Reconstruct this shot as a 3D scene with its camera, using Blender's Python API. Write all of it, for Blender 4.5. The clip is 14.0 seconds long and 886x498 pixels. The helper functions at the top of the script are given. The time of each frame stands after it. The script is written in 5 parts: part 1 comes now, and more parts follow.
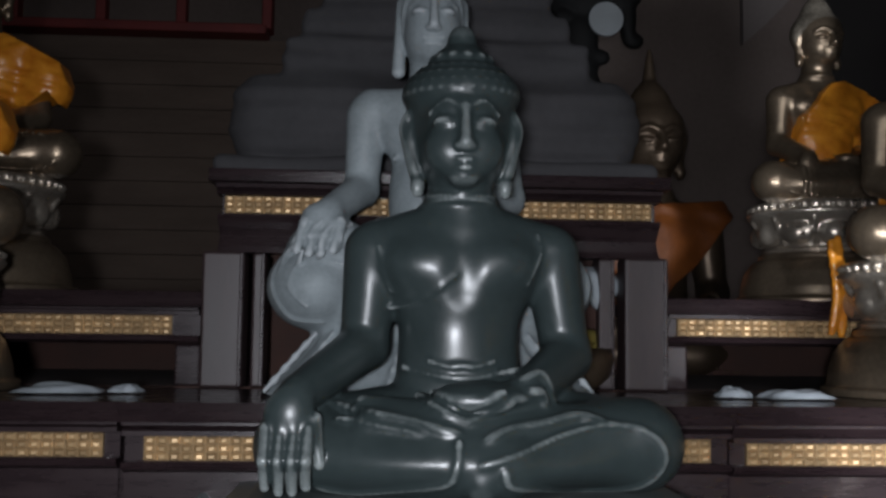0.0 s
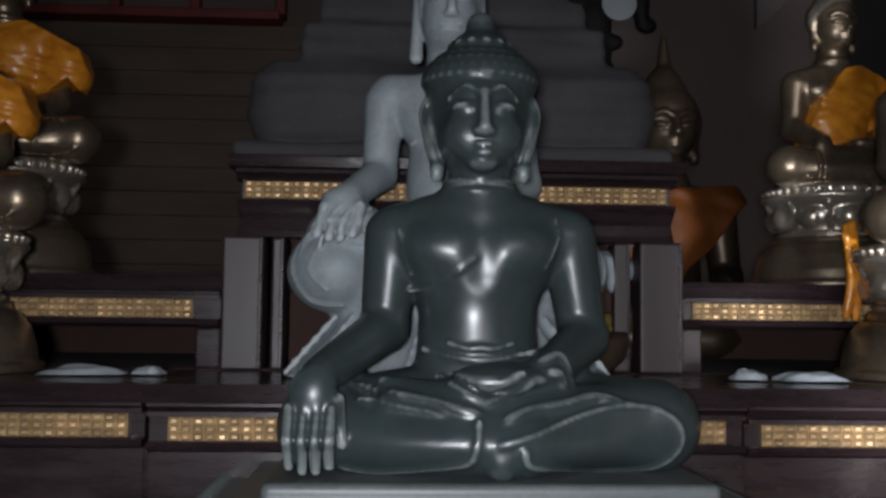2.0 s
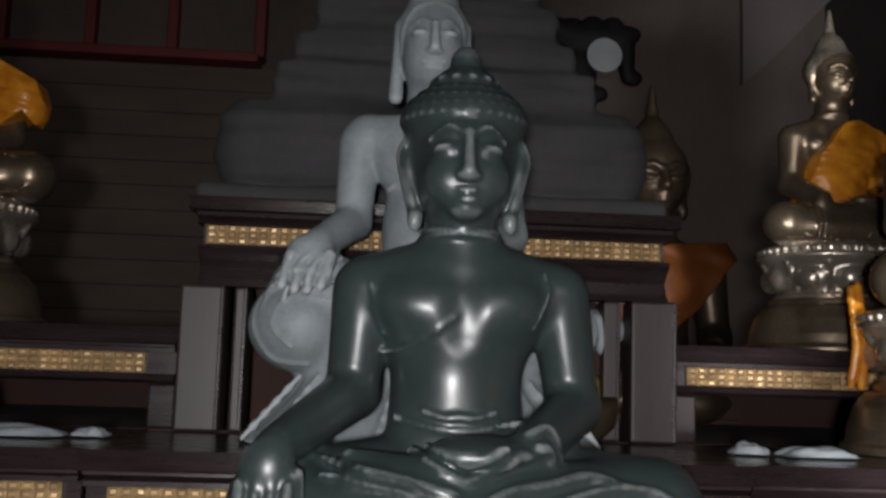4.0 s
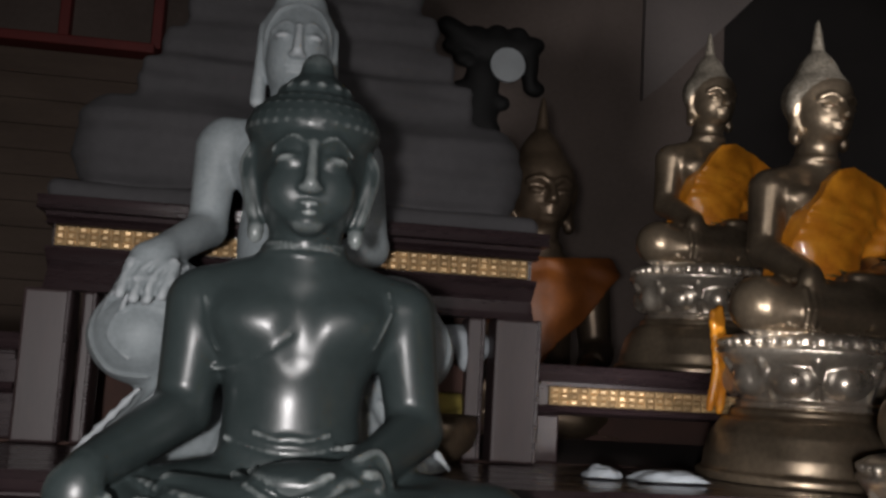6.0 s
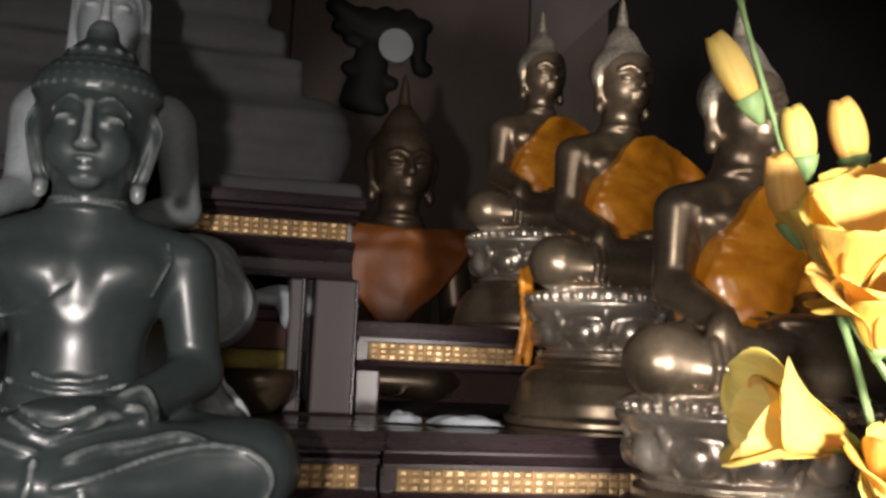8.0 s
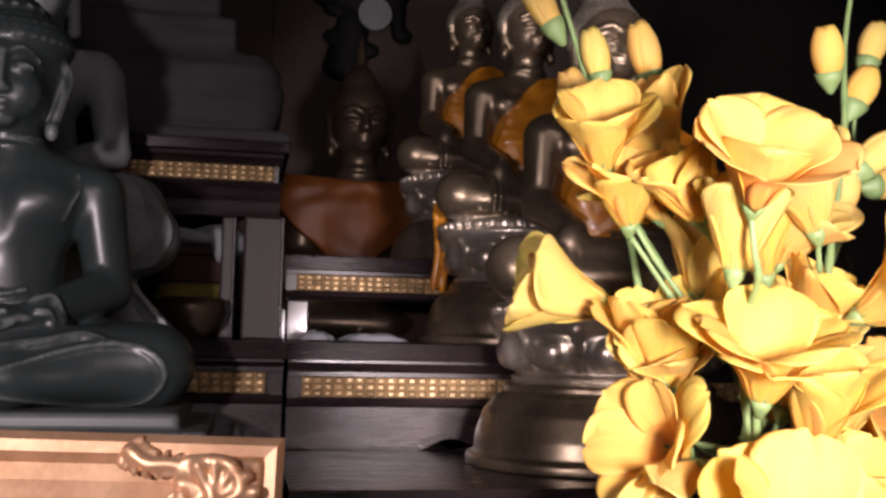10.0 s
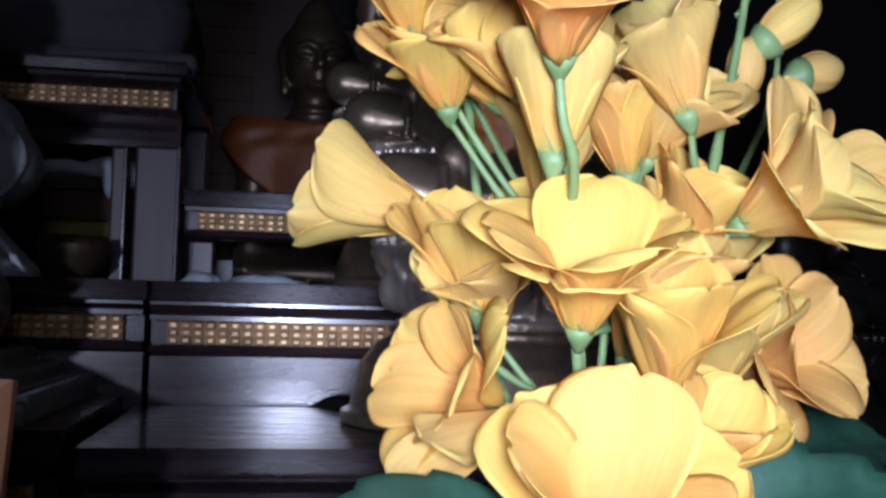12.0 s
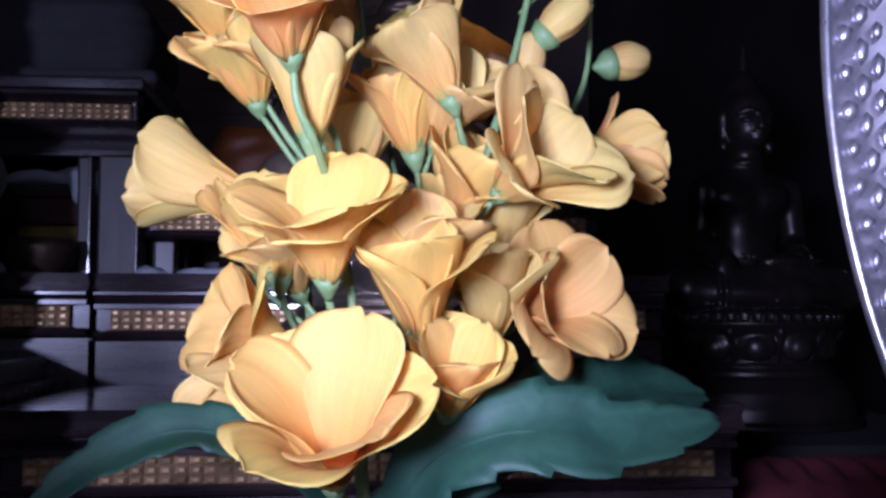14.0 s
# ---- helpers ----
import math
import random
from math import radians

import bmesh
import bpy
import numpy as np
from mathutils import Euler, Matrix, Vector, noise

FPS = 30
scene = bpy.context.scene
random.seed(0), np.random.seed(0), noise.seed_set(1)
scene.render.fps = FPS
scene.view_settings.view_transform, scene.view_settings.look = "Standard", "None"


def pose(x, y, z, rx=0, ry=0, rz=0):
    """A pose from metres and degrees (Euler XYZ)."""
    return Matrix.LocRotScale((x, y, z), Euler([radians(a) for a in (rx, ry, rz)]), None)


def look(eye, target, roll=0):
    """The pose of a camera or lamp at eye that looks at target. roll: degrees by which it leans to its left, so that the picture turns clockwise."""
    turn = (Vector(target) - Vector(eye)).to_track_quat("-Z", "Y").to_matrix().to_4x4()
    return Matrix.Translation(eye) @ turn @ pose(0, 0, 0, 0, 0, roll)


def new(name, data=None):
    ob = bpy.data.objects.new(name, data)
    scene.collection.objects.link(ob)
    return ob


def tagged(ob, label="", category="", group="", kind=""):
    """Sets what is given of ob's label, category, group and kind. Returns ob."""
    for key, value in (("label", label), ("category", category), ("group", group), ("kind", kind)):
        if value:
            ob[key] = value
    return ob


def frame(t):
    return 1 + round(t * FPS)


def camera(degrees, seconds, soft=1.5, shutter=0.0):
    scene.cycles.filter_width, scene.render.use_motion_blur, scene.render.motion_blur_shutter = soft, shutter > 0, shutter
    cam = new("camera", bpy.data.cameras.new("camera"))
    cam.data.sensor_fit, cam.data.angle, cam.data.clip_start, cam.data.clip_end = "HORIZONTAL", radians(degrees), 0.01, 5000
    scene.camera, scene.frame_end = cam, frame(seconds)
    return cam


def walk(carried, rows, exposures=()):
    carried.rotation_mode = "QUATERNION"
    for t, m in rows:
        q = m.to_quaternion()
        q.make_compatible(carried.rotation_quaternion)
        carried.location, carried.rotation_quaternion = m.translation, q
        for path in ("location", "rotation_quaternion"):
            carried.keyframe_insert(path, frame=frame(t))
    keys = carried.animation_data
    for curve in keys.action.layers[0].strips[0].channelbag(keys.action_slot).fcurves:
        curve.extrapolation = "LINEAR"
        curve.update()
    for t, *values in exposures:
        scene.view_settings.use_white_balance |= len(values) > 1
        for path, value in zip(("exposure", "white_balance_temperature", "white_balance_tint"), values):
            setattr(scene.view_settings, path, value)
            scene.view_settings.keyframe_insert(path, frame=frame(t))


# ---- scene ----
cam = camera(47.8, 14.0, soft=2.9)
PATH = [
    (0, (-0.092, 0.017, 1.278), (0.03, 2.007, 1.446), 0.7),
    (0.5, (-0.097, 0.008, 1.276), (0.012, 2.0, 1.418), 0.8),
    (1, (-0.102, 0.003, 1.272), (-0.008, 1.997, 1.383), 0.8),
    (1.5, (-0.102, -0.011, 1.274), (0.007, 1.983, 1.393), 0.8),
    (2, (-0.101, 0.004, 1.275), (0.0, 1.997, 1.414), 0.7),
    (2.5, (-0.099, 0.031, 1.276), (0.003, 2.02, 1.464), 0.8),
    (5, (-0.089, 0.121, 1.296), (0.107, 2.096, 1.543), 3.1),
    (5.5, (-0.054, 0.122, 1.3), (0.195, 2.09, 1.548), 3.3),
    (6, (-0.031, 0.12, 1.307), (0.278, 2.08, 1.557), 3.3),
    (6.5, (-0.003, 0.101, 1.31), (0.349, 2.053, 1.562), 3.0),
    (7, (0.029, 0.08, 1.303), (0.443, 2.021, 1.55), 2.7),
    (7.5, (0.058, 0.054, 1.29), (0.492, 1.992, 1.531), 2.6),
    (8, (0.104, 0.027, 1.275), (0.544, 1.965, 1.505), 2.5),
    (10.5, (0.278, -0.128, 1.181), (0.656, 1.83, 1.336), 1.2),
    (11, (0.319, -0.091, 1.158), (0.699, 1.869, 1.282), 1.4),
    (11.5, (0.332, -0.02, 1.18), (0.705, 1.941, 1.297), 1.4),
    (12, (0.427, 0.02, 1.182), (0.735, 1.992, 1.303), 1.5),
    (12.5, (0.494, 0.009, 1.181), (0.745, 1.989, 1.308), 1.2),
    (13, (0.511, -0.03, 1.184), (0.722, 1.954, 1.334), 0.9),
    (13.5, (0.537, -0.063, 1.177), (0.728, 1.922, 1.328), 0.4),
    (14, (0.577, -0.093, 1.153), (0.77, 1.893, 1.291), -0.0),
]
EXPOSURES = [(0, 0.0, 5800, 10), (2.5, 0.1, 5900, 10), (5, 0.25, 6400, 12), (6.5, 0.25, 6400, 13), (8, 0.42, 6800, 15), (10.5, -0.62, 6700, 33), (11.5, -0.85, 6000, 28), (12.5, -1.24, 4400, 20), (14, -1.14, 4700, 42)]
walk(cam, [(t, look(eye, target, roll)) for t, eye, target, roll in PATH], EXPOSURES)

# ---- light and exposure ----
world = bpy.data.worlds.new("dim_hall")
scene.world = world
world.use_nodes = True
world.node_tree.nodes["Background"].inputs[0].default_value = (0.55, 0.6, 0.75, 1)
world.node_tree.nodes["Background"].inputs[1].default_value = 0.05


def lamp(name, kind, place, target, power, size, colour=(1, 1, 1)):
    data = bpy.data.lights.new(name, kind)
    data.energy, data.color = power, colour
    if kind == "AREA":
        data.shape, data.size = "DISK", size
    else:
        data.shadow_soft_size = size
    ob = new(name, data)
    ob.matrix_world = look(place, target)
    return tagged(ob, kind="structure")


def torch(name, place, target, power, cone, size=0.025, blend=0.6):
    data = bpy.data.lights.new(name, "SPOT")
    data.energy, data.color, data.shadow_soft_size = power, (1.0, 0.965, 0.93), size
    data.spot_size, data.spot_blend = radians(cone), blend
    ob = new(name, data)
    ob.matrix_world = look(place, target)
    return tagged(ob, kind="structure")


# the light carried beside the camera, held at one fixed place
torch("hand_torch_light", (-0.14, -0.12, 1.27), (0.0, 1.0, 1.12), 38.0, 86, blend=0.9)
# helper spot for that same carried light, added to brighten the flowers
torch("flower_helper_spot", (0.44, -0.14, 1.21), (0.64, 0.53, 1.26), 96.0, 46, 0.06, 0.45)
# unseen fill lamp added behind the camera to lift blacks and edge highlights
lamp("rear_fill_light", "AREA", (0.6, -3.0, 2.3), (0.2, 1.2, 1.3), 19.0, 1.6, (1.0, 0.94, 0.88))


# ---- materials ----
def material(name, colour, second=None, rough=0.5, metal=0.0, scale=20.0, bump=0.1, fine=180.0, spec=0.5,
             rough_second=None, coat=0.0, sheen=0.0, sss=0.0, object_random=0.0, stretch=(1, 1, 1), weight=(0.35, 0.65)):
    m = bpy.data.materials.new(name)
    m.use_nodes = True
    n, l = m.node_tree.nodes, m.node_tree.links
    b = n["Principled BSDF"]
    second = second or tuple(c * 0.7 for c in colour)
    tc = n.new("ShaderNodeTexCoord")
    mp = n.new("ShaderNodeMapping")
    mp.inputs["Scale"].default_value = stretch
    l.new(tc.outputs["Object"], mp.inputs["Vector"])
    big, small = n.new("ShaderNodeTexNoise"), n.new("ShaderNodeTexNoise")
    big.inputs["Scale"].default_value, small.inputs["Scale"].default_value = scale, fine
    big.inputs["Detail"].default_value, small.inputs["Detail"].default_value = 5, 3
    for t in (big, small):
        l.new(mp.outputs[0], t.inputs["Vector"])
    add = n.new("ShaderNodeMix")
    add.inputs[0].default_value = 0.3
    l.new(big.outputs[0], add.inputs[2])
    l.new(small.outputs[0], add.inputs[3])
    ramp = n.new("ShaderNodeValToRGB")
    ramp.color_ramp.elements[0].position, ramp.color_ramp.elements[1].position = weight
    ramp.color_ramp.elements[0].color, ramp.color_ramp.elements[1].color = (*second, 1), (*colour, 1)
    l.new(add.outputs[0], ramp.inputs[0])
    out = ramp.outputs[0]
    if object_random:
        info, hsv, mul = n.new("ShaderNodeObjectInfo"), n.new("ShaderNodeHueSaturation"), n.new("ShaderNodeMapRange")
        mul.inputs["To Min"].default_value, mul.inputs["To Max"].default_value = 1 - object_random, 1 + object_random
        l.new(info.outputs["Random"], mul.inputs[0])
        l.new(mul.outputs[0], hsv.inputs["Value"])
        l.new(out, hsv.inputs["Color"])
        out = hsv.outputs[0]
    l.new(out, b.inputs["Base Color"])
    rr = n.new("ShaderNodeMapRange")
    rr.inputs["To Min"].default_value, rr.inputs["To Max"].default_value = rough, rough_second if rough_second is not None else min(1, rough * 1.4)
    l.new(add.outputs[0], rr.inputs[0])
    l.new(rr.outputs[0], b.inputs["Roughness"])
    b.inputs["Metallic"].default_value = metal
    b.inputs["Specular IOR Level"].default_value = spec
    b.inputs["Coat Weight"].default_value = coat
    b.inputs["Coat Roughness"].default_value = 0.12
    b.inputs["Sheen Weight"].default_value = sheen
    if sss:
        b.inputs["Subsurface Weight"].default_value = sss
        b.inputs["Subsurface Radius"].default_value = (0.01, 0.006, 0.002)
        b.inputs["Subsurface Scale"].default_value = 0.3
    if bump:
        bp = n.new("ShaderNodeBump")
        bp.inputs["Strength"].default_value, bp.inputs["Distance"].default_value = bump, 0.002
        l.new(add.outputs[0], bp.inputs["Height"])
        l.new(bp.outputs[0], b.inputs["Normal"])
    return m


JADE = material("dark_green_stone", (0.036, 0.048, 0.0485), (0.025, 0.034, 0.0345), 0.22, scale=7, bump=0.05, fine=120, rough_second=0.42)
PLINTH = material("dusty_green_stone", (0.12, 0.135, 0.135), (0.07, 0.082, 0.082), 0.32, scale=14, bump=0.15, rough_second=0.55)
WHITE = material("pale_grey_stone", (0.27, 0.305, 0.32), (0.17, 0.195, 0.205), 0.5, scale=16, bump=0.12, rough_second=0.7)
GREY = material("grey_carved_stone", (0.052, 0.05, 0.053), (0.033, 0.032, 0.034), 0.8, scale=9, bump=0.5, fine=90)
BRONZE = material("polished_bronze", (0.29, 0.225, 0.155), (0.15, 0.115, 0.08), 0.22, 0.78, scale=12, bump=0.08, fine=140, rough_second=0.42)
BRONZE_DARK = material("dark_bronze", (0.13, 0.094, 0.062), (0.06, 0.043, 0.03), 0.26, 0.7, scale=14, bump=0.1, rough_second=0.5)
# shaded copy of the bronze: the corner's darkness is put into this colour
BRONZE_SHADED = material("shaded_bronze", (0.035, 0.028, 0.024), (0.018, 0.014, 0.012), 0.24, 0.5, scale=14, bump=0.1, rough_second=0.45)
CLOTH = material("orange_satin", (0.72, 0.29, 0.02), (0.5, 0.16, 0.01), 0.22, scale=48, bump=1.0, fine=90, rough_second=0.5, coat=0.5)
# brownish orange cloth, with the shade of the back row put into its colour
CLOTH_DARK = material("shaded_rust_cloth", (0.2, 0.06, 0.009), (0.12, 0.034, 0.006), 0.45, scale=25, bump=0.6)
WOOD = material("dark_lacquered_wood", (0.033, 0.021, 0.0225), (0.018, 0.011, 0.0125), 0.2, scale=10, bump=0.06, fine=60, coat=0.4, rough_second=0.36, stretch=(1, 6, 6))
OLD_WOOD = material("matt_brown_wood", (0.05, 0.022, 0.016), (0.03, 0.014, 0.01), 0.75, scale=12, bump=0.2)
WOOD_PALE = material("worn_brown_wood", (0.038, 0.024, 0.0245), (0.023, 0.0145, 0.015), 0.36, scale=9, bump=0.1, fine=60, rough_second=0.55, stretch=(6, 6, 1))
GILT_BACK = material("tarnished_gold_ground", (0.3, 0.2, 0.09), (0.18, 0.115, 0.05), 0.5, 0.3, scale=40, bump=0.3)
GILT_TILE = material("gold_glass_tile", (0.48, 0.33, 0.17), (0.34, 0.225, 0.11), 0.34, 0.4, scale=60, bump=0.05, object_random=0.3)
GOLD_FRAME = material("gilded_plaster", (0.8, 0.5, 0.31), (0.6, 0.34, 0.19), 0.36, 0.62, scale=25, bump=0.2, rough_second=0.5)
WALL = material("dim_plank_wall", (0.135, 0.1, 0.078), (0.088, 0.063, 0.048), 0.75, scale=3, bump=0.4, fine=40, stretch=(1, 1, 5))
PLASTER = material("grey_brown_plaster", (0.13, 0.102, 0.09), (0.09, 0.07, 0.06), 0.85, scale=3, bump=0.3, fine=60)
PALE_WALL = material("pale_plaster", (0.16, 0.138, 0.13), (0.12, 0.103, 0.098), 0.85, scale=3, bump=0.2)
RED = material("dark_red_paint", (0.2, 0.03, 0.026), (0.14, 0.02, 0.018), 0.5, scale=8, bump=0.2)
RED_CLOTH = material("dark_red_cloth", (0.12, 0.012, 0.018), (0.06, 0.006, 0.01), 0.8, scale=30, bump=0.4)
BLACK = material("black_painted_iron", (0.006, 0.006, 0.006), (0.003, 0.003, 0.003), 0.6, scale=20, bump=0.3)
# near-black plaster: the shade of the dark corner is put into the colour
DARK = material("shade_toned_plaster", (0.02, 0.017, 0.016), (0.013, 0.011, 0.0105), 0.9, scale=4, bump=0.2)
MATT_WHITE = material("pale_matt_white", (0.34, 0.37, 0.4), (0.25, 0.28, 0.3), 0.7, scale=30, bump=0.5)
OLIVE = material("olive_yellow_cloth", (0.2, 0.16, 0.03), (0.13, 0.1, 0.02), 0.8, scale=30, bump=0.5)
SILVER = material("embossed_silver", (0.62, 0.6, 0.64), (0.4, 0.38, 0.41), 0.24, 0.75, scale=40, bump=0.25)
MAT_BLUE = material("pale_blue_mount", (0.5, 0.56, 0.78), (0.44, 0.5, 0.72), 0.6, scale=20, bump=0.05)
STEM = material("green_plastic_stem", (0.2, 0.3, 0.11), (0.13, 0.22, 0.08), 0.45, scale=40, bump=0.15)
LEAF = material("dark_green_leaf", (0.022, 0.075, 0.042), (0.012, 0.045, 0.026), 0.5, scale=30, bump=0.4, fine=160)
CERAMIC = material("white_glazed_vase", (0.55, 0.52, 0.45), (0.45, 0.42, 0.36), 0.2, scale=12, bump=0.05)
FLOOR = material("dark_red_floor", (0.12, 0.03, 0.025), (0.07, 0.02, 0.018), 0.4, scale=4, bump=0.1)


def petal_material(name, tip, heart, spot):
    m = material(name, tip, tuple(c * 0.9 for c in tip), 0.55, scale=26, bump=0.12, fine=140, sss=0.3)
    n, l = m.node_tree.nodes, m.node_tree.links
    b = n["Principled BSDF"]
    old = b.inputs["Base Color"].links[0].from_socket
    at = n.new("ShaderNodeAttribute")
    at.attribute_name = "along"
    ramp = n.new("ShaderNodeValToRGB")
    ramp.color_ramp.elements[0].position, ramp.color_ramp.elements[1].position = 0.02, 0.75
    ramp.color_ramp.elements[0].color, ramp.color_ramp.elements[1].color = (*spot, 1), (0, 0, 0, 1)
    ramp.color_ramp.elements.new(0.2).color = (*heart, 1)
    ramp.color_ramp.elements[0].color = (*spot, 1)
    ramp.color_ramp.elements[1].color = (*heart, 1)
    ramp.color_ramp.elements[2].color = (*tip, 1)
    l.new(at.outputs["Fac"], ramp.inputs[0])
    mix = n.new("ShaderNodeMix")
    mix.data_type, mix.blend_type = "RGBA", "MIX"
    mix.inputs[0].default_value = 0.7
    l.new(old, mix.inputs[6])
    l.new(ramp.outputs[0], mix.inputs[7])
    # fine streaks that run from heart to rim
    side, pack, streak, shade = n.new("ShaderNodeAttribute"), n.new("ShaderNodeCombineXYZ"), n.new("ShaderNodeTexNoise"), n.new("ShaderNodeMapRange")
    spread, info, tint = n.new("ShaderNodeMath"), n.new("ShaderNodeObjectInfo"), n.new("ShaderNodeHueSaturation")
    side.attribute_name = "across"
    spread.operation, spread.inputs[1].default_value = "MULTIPLY", 7.0
    l.new(side.outputs["Fac"], spread.inputs[0])
    l.new(spread.outputs[0], pack.inputs[0])
    l.new(at.outputs["Fac"], pack.inputs[1])
    depth = n.new("ShaderNodeMath")
    depth.operation, depth.inputs[1].default_value = "MULTIPLY", 40.0
    l.new(info.outputs["Random"], depth.inputs[0])
    l.new(depth.outputs[0], pack.inputs[2])
    streak.inputs["Scale"].default_value, streak.inputs["Detail"].default_value = 1.4, 4
    l.new(pack.outputs[0], streak.inputs["Vector"])
    shade.inputs["From Min"].default_value, shade.inputs["From Max"].default_value = 0.3, 0.7
    shade.inputs["To Min"].default_value, shade.inputs["To Max"].default_value = 0.9, 1.04
    l.new(streak.outputs[0], shade.inputs[0])
    l.new(shade.outputs[0], tint.inputs["Value"])
    hue = n.new("ShaderNodeMapRange")
    hue.inputs["To Min"].default_value, hue.inputs["To Max"].default_value = 0.488, 0.512
    l.new(info.outputs["Random"], hue.inputs[0])
    l.new(hue.outputs[0], tint.inputs["Hue"])
    l.new(mix.outputs[2], tint.inputs["Color"])
    l.new(tint.outputs[0], b.inputs["Base Color"])
    relief = n.new("ShaderNodeBump")
    relief.inputs["Strength"].default_value, relief.inputs["Distance"].default_value = 0.15, 0.002
    l.new(streak.outputs[0], relief.inputs["Height"])
    l.new(relief.outputs[0], b.inputs["Normal"])
    tr = n.new("ShaderNodeBsdfTranslucent")
    l.new(tint.outputs[0], tr.inputs[0])
    ms = n.new("ShaderNodeMixShader")
    ms.inputs[0].default_value = 0.42
    out = n["Material Output"]
    l.new(b.outputs[0], ms.inputs[1])
    l.new(tr.outputs[0], ms.inputs[2])
    l.new(ms.outputs[0], out.inputs[0])
    return m


PETAL = petal_material("yellow_petal", (0.92, 0.645, 0.15), (0.92, 0.49, 0.08), (0.5, 0.46, 0.1))
PETAL_PALE = petal_material("pale_yellow_petal", (0.9, 0.68, 0.2), (0.9, 0.54, 0.11), (0.5, 0.5, 0.12))
PETAL_ORANGE = petal_material("orange_yellow_petal", (0.9, 0.6, 0.16), (0.9, 0.46, 0.08), (0.55, 0.42, 0.08))



def worn_edges(m, colour, amount):
    """Paler wear on raised edges."""
    n, l = m.node_tree.nodes, m.node_tree.links
    b = n["Principled BSDF"]
    old = b.inputs["Base Color"].links[0].from_socket
    geo, ramp, mix = n.new("ShaderNodeNewGeometry"), n.new("ShaderNodeValToRGB"), n.new("ShaderNodeMix")
    ramp.color_ramp.elements[0].position, ramp.color_ramp.elements[1].position = 0.514, 0.55
    ramp.color_ramp.elements[1].color = (amount, amount, amount, 1)
    mix.data_type = "RGBA"
    l.new(geo.outputs["Pointiness"], ramp.inputs[0])
    l.new(ramp.outputs[0], mix.inputs[0])
    l.new(old, mix.inputs[6])
    mix.inputs[7].default_value = (*colour, 1)
    l.new(mix.outputs[2], b.inputs["Base Color"])


worn_edges(JADE, (0.3, 0.33, 0.325), 0.8)
worn_edges(WHITE, (0.5, 0.53, 0.55), 0.5)


# ---- building helpers ----
def thing(name, place=(0, 0, 0), label="", category="", group="", kind=""):
    ob = new(name)
    ob.location = place
    ob.empty_display_size = 0.02
    return tagged(ob, label, category, group, kind)


def finish(bm, name, mat, smooth=False):
    me = bpy.data.meshes.new(name)
    bmesh.ops.recalc_face_normals(bm, faces=bm.faces)
    if smooth:
        for f in bm.faces:
            f.smooth = True
    bm.to_mesh(me)
    bm.free()
    me.materials.append(mat)
    return me


def part(name, bm, mat, parent=None, label="", smooth=False):
    ob = new(name, bm if isinstance(bm, bpy.types.Mesh) else finish(bm, name, mat, smooth))
    if parent:
        ob.parent = parent
    return tagged(ob, label)


def box(bm, x0, x1, y0, y1, z0, z1, bevel=0.0, segments=2):
    made = bmesh.ops.create_cube(bm, size=1, matrix=Matrix.LocRotScale(((x0 + x1) / 2, (y0 + y1) / 2, (z0 + z1) / 2), None, (x1 - x0, y1 - y0, z1 - z0)))
    if bevel:
        vs = set(made["verts"])
        es = [e for e in bm.edges if e.verts[0] in vs and e.verts[1] in vs]
        bmesh.ops.bevel(bm, geom=es, offset=bevel, segments=segments, affect="EDGES", profile=0.5)
    return bm


def boxes(*args, bevel=0.0):
    bm = bmesh.new()
    for a in args:
        box(bm, *a, bevel=bevel)
    return bm


def extrude_x(profile, x0, x1):
    """A moulding: a closed (y, z) profile drawn along x."""
    bm = bmesh.new()
    a = [bm.verts.new((x0, y, z)) for y, z in profile]
    b = [bm.verts.new((x1, y, z)) for y, z in profile]
    n = len(a)
    for i in range(n):
        bm.faces.new((a[i], a[(i + 1) % n], b[(i + 1) % n], b[i]))
    bm.faces.new(a[::-1])
    bm.faces.new(b)
    return bm


def lathe(profile, n=40, sx=1.0, sy=1.0, bm=None, centre=(0, 0, 0)):
    bm = bm or bmesh.new()
    rings = []
    for r, z in profile:
        rings.append([bm.verts.new((centre[0] + sx * r * math.cos(2 * math.pi * i / n), centre[1] + sy * r * math.sin(2 * math.pi * i / n), centre[2] + z)) for i in range(n)])
    for p, q in zip(rings, rings[1:]):
        for i in range(n):
            bm.faces.new((p[i], p[(i + 1) % n], q[(i + 1) % n], q[i]))
    bm.faces.new(rings[0][::-1])
    bm.faces.new(rings[-1])
    return bm


def tube(points, radii, n=8, bm=None):
    bm = bm or bmesh.new()
    pts = [Vector(p) for p in points]
    rings = []
    side = None
    for i, p in enumerate(pts):
        d = (pts[min(i + 1, len(pts) - 1)] - pts[max(i - 1, 0)]).normalized()
        if side is None:
            side = d.cross(Vector((0.3, 1, 0.2))).normalized()
        side = (side - d * side.dot(d)).normalized()
        up = d.cross(side)
        r = radii[i] if isinstance(radii, (list, tuple)) else radii
        rings.append([bm.verts.new(p + (side * math.cos(2 * math.pi * k / n) + up * math.sin(2 * math.pi * k / n)) * r) for k in range(n)])
    for p, q in zip(rings, rings[1:]):
        for k in range(n):
            bm.faces.new((p[k], p[(k + 1) % n], q[(k + 1) % n], q[k]))
    bm.faces.new(rings[0][::-1])
    bm.faces.new(rings[-1])
    return bm


